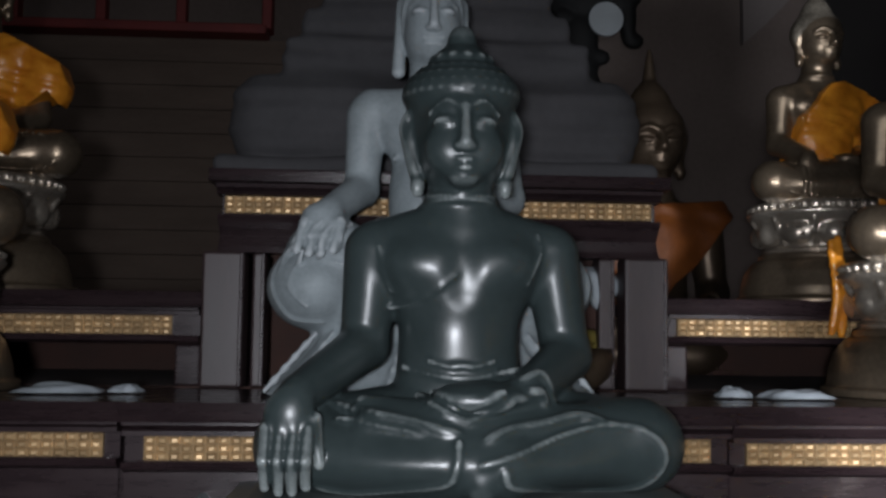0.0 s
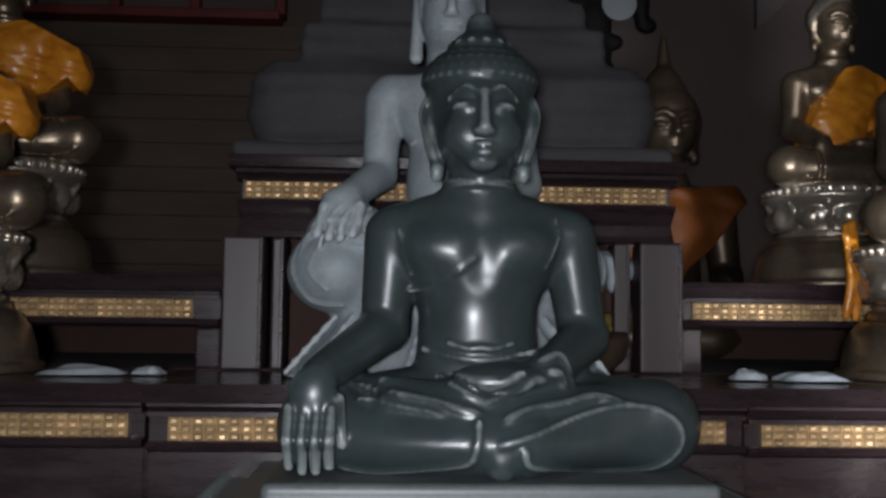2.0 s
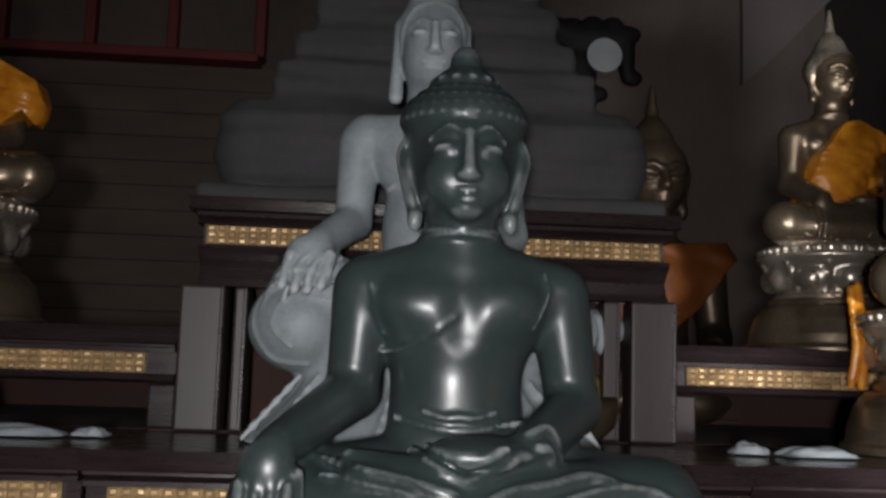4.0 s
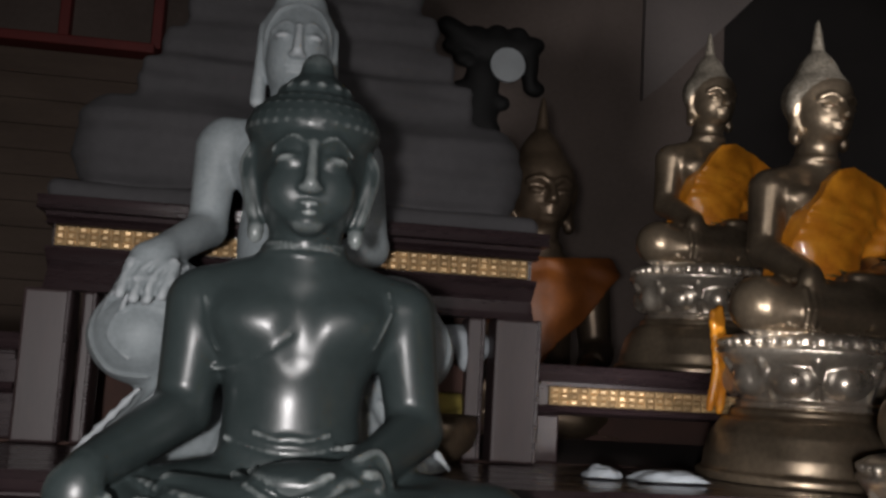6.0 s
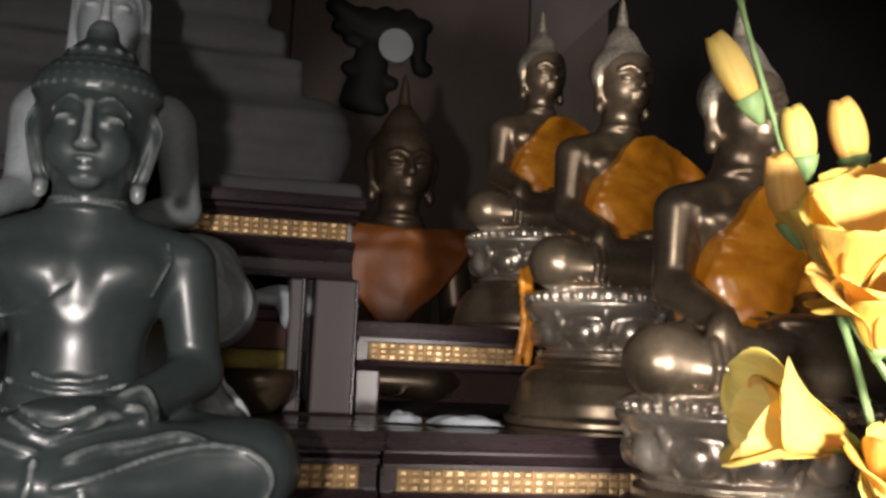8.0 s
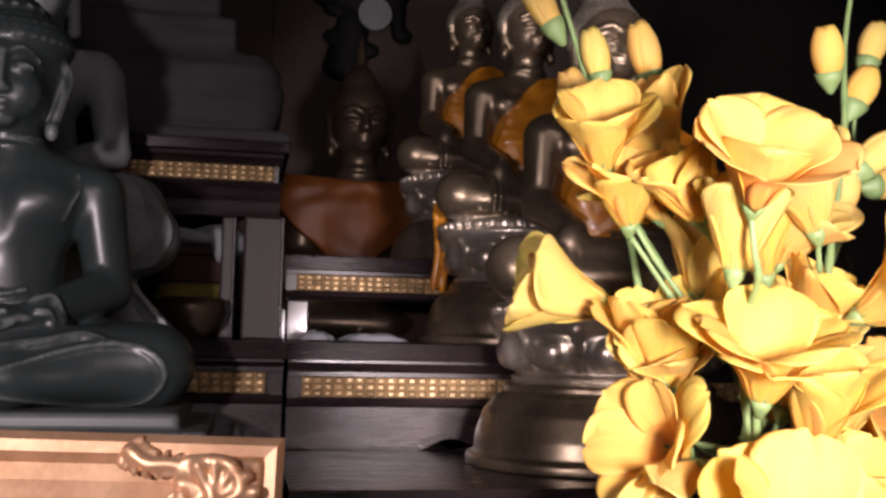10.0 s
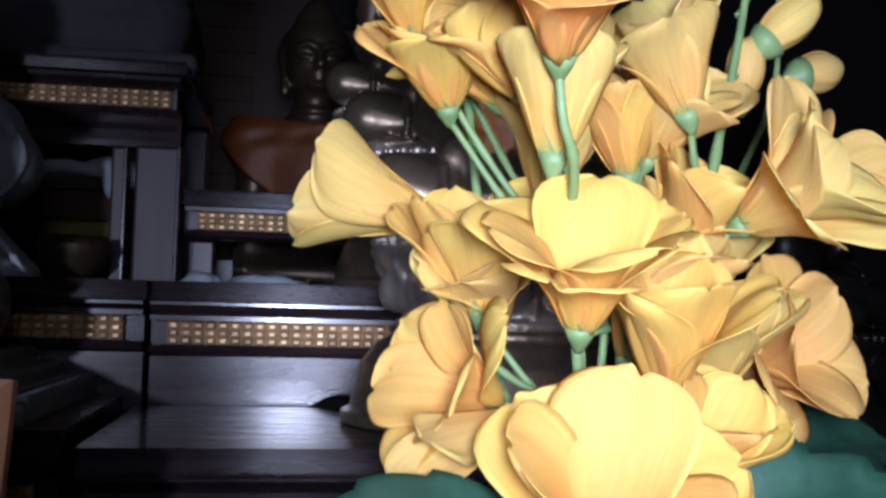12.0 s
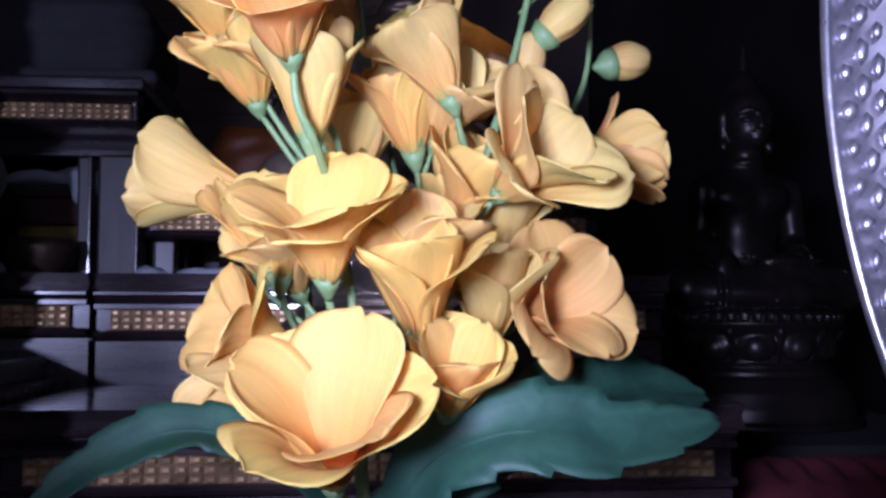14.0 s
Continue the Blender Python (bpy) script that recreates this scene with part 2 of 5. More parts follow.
def curve_through(points, steps=6):
    """Points of a smooth line through the given ones."""
    p = [Vector(q) for q in points]
    p = [2 * p[0] - p[1]] + p + [2 * p[-1] - p[-2]]
    out = []
    for i in range(1, len(p) - 2):
        for k in range(steps):
            t = k / steps
            a, b, c, d = p[i - 1:i + 3]
            out.append(0.5 * (2 * b + (c - a) * t + (2 * a - 5 * b + 4 * c - d) * t * t + (3 * b - a - 3 * c + d) * t ** 3))
    return out + [p[-2]]


# ---- a small sculptor: blended solids turned into one mesh ----
class Clay:
    def __init__(self, low, high, cell):
        self.low, self.cell = np.array(low, np.float32), cell
        n = np.ceil((np.array(high) - np.array(low)) / cell).astype(int) + 1
        self.axes = [self.low[i] + cell * np.arange(n[i], dtype=np.float32) for i in range(3)]
        self.d = np.full(n, 0.05, np.float32)

    def blend(self, low, high, field, k, cut=False):
        pad = k + 0.012
        s = []
        for i in range(3):
            a = int(np.searchsorted(self.axes[i], low[i] - pad))
            b = int(np.searchsorted(self.axes[i], high[i] + pad))
            if b <= a:
                return self
            s.append(slice(a, b))
        s = tuple(s)
        x, y, z = np.meshgrid(self.axes[0][s[0]], self.axes[1][s[1]], self.axes[2][s[2]], indexing="ij", sparse=True)
        f = field(x, y, z)
        d = self.d[s]
        if cut:
            h = np.clip(0.5 + 0.5 * (d + f) / k, 0, 1)
            self.d[s] = d * h - f * (1 - h) + k * h * (1 - h)
        else:
            h = np.clip(0.5 + 0.5 * (d - f) / k, 0, 1)
            self.d[s] = d * (1 - h) + f * h - k * h * (1 - h)
        return self

    def ball(self, c, r, k=0.01, turn=(0, 0, 0), cut=False):
        """An ellipsoid at c with half-axes r."""
        m = np.array(Euler([radians(a) for a in turn]).to_matrix().transposed(), np.float32)
        big = max(r)
        def field(x, y, z):
            x, y, z = x - c[0], y - c[1], z - c[2]
            if any(turn):
                x, y, z = (m[i, 0] * x + m[i, 1] * y + m[i, 2] * z for i in range(3))
            p = np.sqrt((x / r[0]) ** 2 + (y / r[1]) ** 2 + (z / r[2]) ** 2)
            q = np.sqrt((x / r[0] ** 2) ** 2 + (y / r[1] ** 2) ** 2 + (z / r[2] ** 2) ** 2) + 1e-6
            return p * (p - 1) / q
        ext = [big] * 3 if any(turn) else r
        return self.blend([c[i] - ext[i] for i in range(3)], [c[i] + ext[i] for i in range(3)], field, k, cut)

    def limb(self, a, b, ra, rb, k=0.01, cut=False):
        """A tapered capsule."""
        a, b = np.array(a, np.float32), np.array(b, np.float32)
        v = b - a
        vv = float(v @ v) + 1e-9
        def field(x, y, z):
            t = np.clip(((x - a[0]) * v[0] + (y - a[1]) * v[1] + (z - a[2]) * v[2]) / vv, 0, 1)
            return np.sqrt((x - a[0] - t * v[0]) ** 2 + (y - a[1] - t * v[1]) ** 2 + (z - a[2] - t * v[2]) ** 2) - (ra + (rb - ra) * t)
        r = max(ra, rb)
        return self.blend(np.minimum(a, b) - r, np.maximum(a, b) + r, field, k, cut)

    def line(self, points, r, k=0.004, cut=False, steps=5):
        p = curve_through(points, steps)
        for a, b in zip(p, p[1:]):
            self.limb(a, b, r, r, k, cut)
        return self

    def front_line(self, points, r, k=0.004, sink=0.3, steps=6):
        """A raised line over the front of what stands so far, through (x, z) places."""
        p = curve_through([(x, 0, z) for x, z in points], steps)
        out = []
        for q in p:
            i = int(np.clip(round((q.x - self.low[0]) / self.cell), 0, self.d.shape[0] - 1))
            j = int(np.clip(round((q.z - self.low[2]) / self.cell), 0, self.d.shape[2] - 1))
            hit = np.argmax(self.d[i, :, j] < 0)
            if self.d[i, hit, j] < 0:
                out.append((q.x, float(self.axes[1][hit]) + r * sink, q.z))
        ys = [q[1] for q in out]
        out = [(q[0], sum(ys[max(0, i - 2):i + 3]) / len(ys[max(0, i - 2):i + 3]), q[2]) for i, q in enumerate(out)]
        for a, b in zip(out, out[1:]):
            if abs(a[1] - b[1]) < 0.02:
                self.limb(a, b, r, r, k)
        return self

    def block(self, c, h, r=0.005, k=0.004):
        def field(x, y, z):
            qx, qy, qz = np.abs(x - c[0]) - h[0] + r, np.abs(y - c[1]) - h[1] + r, np.abs(z - c[2]) - h[2] + r
            return np.sqrt(np.maximum(qx, 0) ** 2 + np.maximum(qy, 0) ** 2 + np.maximum(qz, 0) ** 2) + np.minimum(np.maximum(qx, np.maximum(qy, qz)), 0) - r
        return self.blend([c[i] - h[i] for i in range(3)], [c[i] + h[i] for i in range(3)], field, k)

    def turned(self, profile, c=(0, 0), sy=1.0, k=0.004, wave=None):
        """A turned solid from (z, radius) rows; wave(angle, z) adds to the radius."""
        zs, rs = [np.array(q, np.float32) for q in zip(*profile)]
        big = float(rs.max()) + 0.012
        def field(x, y, z):
            px, py = x - c[0], (y - c[1]) / sy
            rho = np.sqrt(px ** 2 + py ** 2)
            r = np.interp(z, zs, rs).astype(np.float32)
            if wave:
                r = r + wave(np.arctan2(py, px), z)
            d = (rho - r) * 0.8
            return np.maximum(d, np.maximum(zs[0] - z, z - zs[-1]))
        return self.blend([c[0] - big, c[1] - big * sy, zs[0]], [c[0] + big, c[1] + big * sy, zs[-1]], field, k)

    def mesh(self, name, mat, rough=None):
        d = self.d
        s = d < 0
        n = np.array(d.shape)
        inside = np.zeros(n - 1, np.int8)
        for i in (0, 1):
            for j in (0, 1):
                for q in (0, 1):
                    inside += s[i:n[0] - 1 + i, j:n[1] - 1 + j, q:n[2] - 1 + q]
        live = (inside > 0) & (inside < 8)
        cells = np.argwhere(live)
        ids = np.full(live.shape, -1, np.int64)
        ids[live] = np.arange(len(cells))
        total, count = np.zeros((len(cells), 3), np.float32), np.zeros(len(cells), np.float32)
        corner = [(i, j, q) for i in (0, 1) for j in (0, 1) for q in (0, 1)]
        for a in corner:
            for axis in range(3):
                if a[axis]:
                    continue
                b = list(a)
                b[axis] = 1
                va, vb = d[tuple((cells + a).T)], d[tuple((cells + b).T)]
                m = (va < 0) != (vb < 0)
                t = np.where(m, va / np.where(m, va - vb, 1), 0)
                p = np.tile(np.array(a, np.float32), (len(cells), 1))
                p[:, axis] = t
                total += p * m[:, None]
                count += m
        verts = self.low + self.cell * (cells + total / count[:, None])
        faces = []
        for axis in range(3):
            u, w = (axis + 1) % 3, (axis + 2) % 3
            lo, hi = [slice(1, -1)] * 3, [slice(1, -1)] * 3
            lo[axis], hi[axis] = slice(0, -1), slice(1, None)
            sa, sb = s[tuple(lo)], s[tuple(hi)]
            e = np.argwhere(sa != sb)
            e_full = e.copy()
            e_full[:, u] += 1
            e_full[:, w] += 1
            flip = sb[tuple(e.T)]
            quad = []
            for du, dw in ((1, 1), (0, 1), (0, 0), (1, 0)):
                c = e_full.copy()
                c[:, u] -= du
                c[:, w] -= dw
                quad.append(ids[tuple(c.T)])
            quad = np.stack(quad, 1)
            quad[flip] = quad[flip][:, ::-1]
            faces.append(quad)
        faces = np.concatenate(faces)
        faces = faces[(faces >= 0).all(1)]
        me = bpy.data.meshes.new(name)
        me.from_pydata(verts.tolist(), [], faces.tolist())
        me.polygons.foreach_set("use_smooth", np.ones(len(me.polygons), bool))
        me.materials.append(mat)
        me.update()
        return me


def seated(c, s=1.0, z=0.0, hs=1.0, shoulder=0.083, elbow=0.088, wrist=(-0.087, -0.075, 0.088), head=True):
    """A cross-legged seated form, its right hand over the shin: legs from z upwards, facing -y."""
    def P(x, y, h):
        return (s * x, s * y, z + s * h)
    L = lambda a, b, ra, rb, k=0.014: c.limb(P(*a), P(*b), s * ra, s * rb, s * k)
    B = lambda p, r, k=0.012, turn=(0, 0, 0), cut=False: c.ball(P(*p), [s * q for q in r], s * k, turn, cut)
    # legs
    L((-0.045, 0.01, 0.05), (-0.148, -0.045, 0.04), 0.045, 0.04)
    L((0.05, 0.01, 0.05), (0.16, -0.045, 0.042), 0.045, 0.041)
    L((-0.15, -0.055, 0.037), (0.03, -0.1, 0.026), 0.036, 0.026)
    L((0.163, -0.052, 0.042), (-0.02, -0.088, 0.058), 0.039, 0.024)
    L((-0.02, -0.088, 0.058), (-0.085, -0.085, 0.062), 0.022, 0.014, 0.008)
    B((0, -0.05, 0.03), (0.15, 0.075, 0.032), 0.02)
    B((0, 0.03, 0.04), (0.085, 0.065, 0.05), 0.02)
    # trunk
    B((0, 0.02, 0.095), (0.06, 0.047, 0.06), 0.014)
    B((0, 0.02, 0.155), (0.06, 0.047, 0.11), 0.016)
    B((0, 0.016, 0.202), (0.082, 0.048, 0.05), 0.022)
    B((-0.038, -0.011, 0.21), (0.034, 0.02, 0.022), 0.018)
    B((0.038, -0.011, 0.21), (0.034, 0.02, 0.022), 0.018)
    c.limb(P(0, -0.046, 0.236), P(0, -0.043, 0.18), s * 0.009, s * 0.004, s * 0.022, cut=True)
    L((0.01 - shoulder, 0.02, 0.226), (shoulder - 0.01, 0.02, 0.226), 0.028, 0.028, 0.02)
    B((0, 0.018, 0.243), (0.07, 0.03, 0.026), 0.02)
    # neck with folds
    L((0, 0.016, 0.25), (0, 0.008, 0.305), 0.034, 0.03, 0.016)
    c.turned([(z + s * 0.27, s * 0.0345), (z + s * 0.276, s * 0.0345)], (0, s * 0.01), 1.0, s * 0.008)
    # arms
    wx, wy, wz = wrist
    L((-shoulder, 0.018, 0.222), (-elbow, 0.02, 0.13), 0.0295, 0.0235, 0.008)
    L((-elbow - 0.001, 0.016, 0.128), wrist, 0.0245, 0.0175, 0.008)
    L((shoulder + 0.006, 0.018, 0.222), (elbow + 0.014, 0.02, 0.125), 0.029, 0.0235, 0.008)
    L((elbow + 0.014, 0.014, 0.12), (0.055, -0.072, 0.09), 0.0245, 0.018, 0.01)
    B((0.015, -0.085, 0.088), (0.045, 0.026, 0.012), 0.008, (8, 0, 8))
    # right hand with fingers over the shin
    B((wx - 0.006, wy - 0.013, wz - 0.018), (0.022, 0.014, 0.026), 0.008)
    for i in range(4):
        x = wx - 0.024 + 0.0115 * i
        L((x, wy - 0.02, wz - 0.028), (x - 0.001, wy - 0.03, 0.034), 0.0062, 0.0055, 0.003)
        L((x - 0.001, wy - 0.03, 0.034), (x, wy - 0.024, 0.006 + 0.004 * abs(i - 1.5)), 0.0055, 0.0045, 0.002)
    L((wx + 0.016, wy - 0.015, wz - 0.02), (wx + 0.021, wy - 0.018, wz - 0.058), 0.0065, 0.005, 0.003)
    if not head:
        return
    # head
    body_point, t = P, s * hs
    P = lambda x, y, h: body_point(x * hs, y * hs, 0.3 + (h - 0.3) * hs)
    L = lambda p, q, ra, rb, k=0.014: c.limb(P(*p), P(*q), t * ra, t * rb, t * k)
    B = lambda p, r, k=0.012, turn=(0, 0, 0), cut=False: c.ball(P(*p), [t * q for q in r], t * k, turn, cut)
    B((0, 0.004, 0.362), (0.05, 0.052, 0.06), 0.01)
    B((0, -0.006, 0.335), (0.041, 0.043, 0.04), 0.016)
    B((0, -0.038, 0.312), (0.014, 0.01, 0.01), 0.012)
    B((0, 0.01, 0.376), (0.056, 0.058, 0.049), 0.006)
    for x in (-1, 1):
        B((x * 0.053, 0.006, 0.366), (0.009, 0.014, 0.022), 0.006)
        L((x * 0.052, 0.006, 0.36), (x * 0.048, 0.006, 0.312), 0.0085, 0.0075, 0.008)
        B((x * 0.049, 0.004, 0.306), (0.009, 0.01, 0.013), 0.006)
        B((x * 0.02, -0.045, 0.353), (0.014, 0.008, 0.007), 0.006, cut=True)
        B((x * 0.02, -0.0405, 0.351), (0.0125, 0.0085, 0.006), 0.003)
        c.line([P(x * 0.005, -0.05, 0.364), P(x * 0.02, -0.047, 0.371), P(x * 0.037, -0.036, 0.364)], t * 0.0028, t * 0.004)
        c.line([P(x * 0.008, -0.049, 0.351), P(x * 0.02, -0.0498, 0.3485), P(x * 0.033, -0.0425, 0.351)], t * 0.0012, t * 0.002)
    L((0, -0.05, 0.363), (0, -0.058, 0.338), 0.0045, 0.0075, 0.006)
    B((0, -0.0535, 0.3345), (0.011, 0.007, 0.005), 0.004)
    c.line([P(-0.017, -0.043, 0.326), P(0, -0.051, 0.3245), P(0.017, -0.043, 0.326)], t * 0.0036, t * 0.003)
    c.line([P(-0.013, -0.043, 0.318), P(0, -0.0495, 0.3165), P(0.013, -0.043, 0.318)], t * 0.0038, t * 0.003)


def robe_lines(c, s=1.0, z=0.0, r=0.0022):
    """Raised hems of the robe over chest, waist and legs."""
    def P(x, y, h):
        return (s * x, s * y, z + s * h)
    c.line([P(-0.062, -0.015, 0.098), P(-0.02, -0.038, 0.094), P(0.02, -0.038, 0.094), P(0.062, -0.015, 0.098)], s * r, s * 0.004)
    c.line([P(-0.035, -0.032, 0.104), P(-0.012, -0.038, 0.1), P(0, -0.04, 0.103), P(0.012, -0.038, 0.1), P(0.035, -0.032, 0.104)], s * r, s * 0.004)
    c.line([P(-0.11, -0.07, 0.078), P(-0.05, -0.09, 0.076), P(0, -0.1, 0.066), P(0.04, -0.096, 0.084), P(0.1, -0.08, 0.09)], s * r * 1.5, s * 0.006)
    c.line([P(-0.11, -0.082, 0.066), P(-0.05, -0.1, 0.066), P(-0.008, -0.106, 0.056)], s * r, s * 0.004)
    c.line([P(-0.135, -0.09, 0.012), P(-0.08, -0.118, 0.004), P(-0.02, -0.125, 0.012), P(-0.008, -0.118, 0.035)], s * r, s * 0.003)
    c.line([P(0.01, -0.114, 0.02), P(0.08, -0.118, 0.006), P(0.15, -0.098, 0.008), P(0.176, -0.078, 0.035), P(0.165, -0.08, 0.062), P(0.12, -0.092, 0.072), P(0.04, -0.11, 0.048), P(0.005, -0.116, 0.032)], s * r, s * 0.003)
    c.line([P(0.052, -0.05, 0.11), P(0.074, -0.058, 0.118), P(0.086, -0.062, 0.1), P(0.09, -0.07, 0.082)], s * r * 1.7, s * 0.004)
    c.line([P(0.045, -0.055, 0.1), P(0.066, -0.066, 0.108), P(0.076, -0.072, 0.09), P(0.078, -0.08, 0.08)], s * r * 1.5, s * 0.004)
    c.line([P(-0.03, -0.07, 0.084), P(0, -0.088, 0.078), P(0.03, -0.08, 0.09)], s * r * 2.2, s * 0.006)


# ---- the hall ----
def plank_wall(name, x0, x1, y, z0, z1, pitch):
    root = thing(name, (0, 0, 0), "dim brown wall of horizontal planks behind the altar", "wall", kind="structure")
    part("wall_panel", boxes((x0, x1, y + 0.03, y + 0.2, z0, z1)), WALL, root)
    z = z0
    while z < z1 - 0.01:
        part("plank", boxes((x0, x1, y, y + 0.034, z + 0.0015, min(z + pitch, z1)), bevel=0.002), WALL, root)
        z += pitch
    return root


plank_wall("wall_north", -3.4, 0.3, 3.3, 0.0, 2.24, 0.08)
tagged(part("wall_north_middle", boxes((0.3, 1.42, 3.3, 3.5, 0.0, 4.0)), PLASTER), "plain grey-brown plaster wall", "wall", kind="structure")
tagged(part("wall_north_upper", boxes((-3.4, 0.3, 3.36, 3.5, 2.24, 4.0)), PLASTER), "brown wall above the red rail", "wall", kind="structure")
# far wall coloured near black to stand for the shade past the wall's end
tagged(part("wall_north_far", boxes((1.42, 4.2, 3.6, 3.8, 0.0, 4.0)), DARK), "far wall with its shade put into a dark colour", "wall", kind="structure")
# unseen shell: side and rear walls, floor and ceiling added to shut out light
tagged(part("wall_west", boxes((-3.6, -3.4, -3.2, 3.5, 0.0, 4.0)), PLASTER), "unseen side wall added to close the hall", "wall", kind="structure")
tagged(part("wall_east", boxes((4.2, 4.4, -3.2, 3.8, 0.0, 4.0)), DARK), "unseen side wall added to close the hall, toned dark as in shade", "wall", kind="structure")
tagged(part("wall_south", boxes((-3.6, -0.4, -3.4, -3.2, 0.0, 4.0), (1.6, 4.4, -3.4, -3.2, 0.0, 4.0), (-0.4, 1.6, -3.4, -3.2, 3.2, 4.0)), PLASTER), "unseen rear wall added to close the hall, with an opening", "wall", kind="structure")
tagged(part("floor", boxes((-3.6, 4.4, -3.4, 3.8, -0.1, 0.0)), FLOOR), "unseen dark red floor added to close the hall", "floor", kind="structure")
tagged(part("ceiling", boxes((-3.6, 4.4, -3.4, 3.8, 4.0, 4.1)), DARK), "unseen ceiling added to close the hall, toned dark as in shade", "ceiling", kind="structure")

# red rail and the pale panes above it
rail = thing("window_1", (0, 0, 0), "dark red rail under dim panes", "window", kind="structure")
part("window_sill", boxes((-3.4, -0.48, 3.22, 3.34, 2.241, 2.272), bevel=0.005), RED, rail, "dark red painted sill")
for x in (-1.6, -1.32, -1.04, -0.78, -0.5):
    part("mullion", boxes((x, x + 0.032, 3.27, 3.355, 2.272, 2.7), bevel=0.004), RED, rail)
for a, b in ((-1.568, -1.32), (-1.288, -1.04), (-1.008, -0.78), (-0.748, -0.5)):
    part("pane", boxes((a, b, 3.32, 3.355, 2.272, 2.7)), PLASTER, rail, "dim pale pane")

# sloping pale panel beside the dark corner
bm = bmesh.new()
lo = [bm.verts.new(p) for p in ((1.12, 3.27, 2.27), (1.2, 3.27, 2.34), (1.9, 3.27, 3.08), (1.12, 3.27, 3.08))]
hi = [bm.verts.new((v.co.x, 3.3, v.co.z)) for v in lo]
bm.faces.new(lo)
bm.faces.new(hi[::-1])
for i in range(4):
    bm.faces.new((lo[i], hi[i], hi[(i + 1) % 4], lo[(i + 1) % 4]))
tagged(part("sloping_panel", bm, PALE_WALL), "pale sloping plaster panel high on the wall", "wall panel", kind="structure")


# ---- altar tables ----
def tile_mesh(w, h):
    """A faceted glass tile facing -y."""
    bm = bmesh.new()
    o = [bm.verts.new((x, 0, z)) for x, z in ((-w / 2, -h / 2), (w / 2, -h / 2), (w / 2, h / 2), (-w / 2, h / 2))]
    i = [bm.verts.new((x * 0.45, -0.0028, z * 0.45)) for x, z in ((-w / 2, -h / 2), (w / 2, -h / 2), (w / 2, h / 2), (-w / 2, h / 2))]
    bm.faces.new(i)
    for k in range(4):
        bm.faces.new((o[k], o[(k + 1) % 4], i[(k + 1) % 4], i[k]))
    return finish(bm, "tile", GILT_TILE)


TILE = tile_mesh(0.0116, 0.0076)


def inlay(root, x0, x1, y, z0, z1):
    """A recessed gilt ground with rows of small faceted tiles, between two thin mouldings."""
    ground = part("gilt_band", boxes((x0, x1, y, y + 0.006, z0, z1)), GILT_BACK, root, "tarnished gold mosaic band")
    rng = random.Random(int(1000 * (x0 + 2) + 100 * z0))
    rows, cols = 3, int((x1 - x0) / 0.0125)
    for c in range(cols):
        for r in range(rows):
            t = part("tile", TILE, None, ground)
            t.location = (x0 + (c + 0.5) * (x1 - x0) / cols, y - 0.0005, z0 + (r + 0.5) * (z1 - z0) / rows)
            t.rotation_euler = (rng.uniform(-0.09, 0.09), 0, rng.uniform(-0.12, 0.12))


def lip(y, z0, z1, d=0.03):
    """Rounded front edge of a top, as a (y, z) profile."""
    r = (z1 - z0) / 2
    pts = [(y + r - r * math.cos(a), (z0 + z1) / 2 + r * math.sin(a)) for a in [math.pi / 2 - math.pi * k / 10 for k in range(11)]]
    pts = [(y + r - r * math.cos(math.pi / 2 - abs(math.pi / 2 - math.pi * k / 10)), q[1]) for k, q in enumerate(pts)]
    return [(y + d, z1)] + pts + [(y + d, z0)]


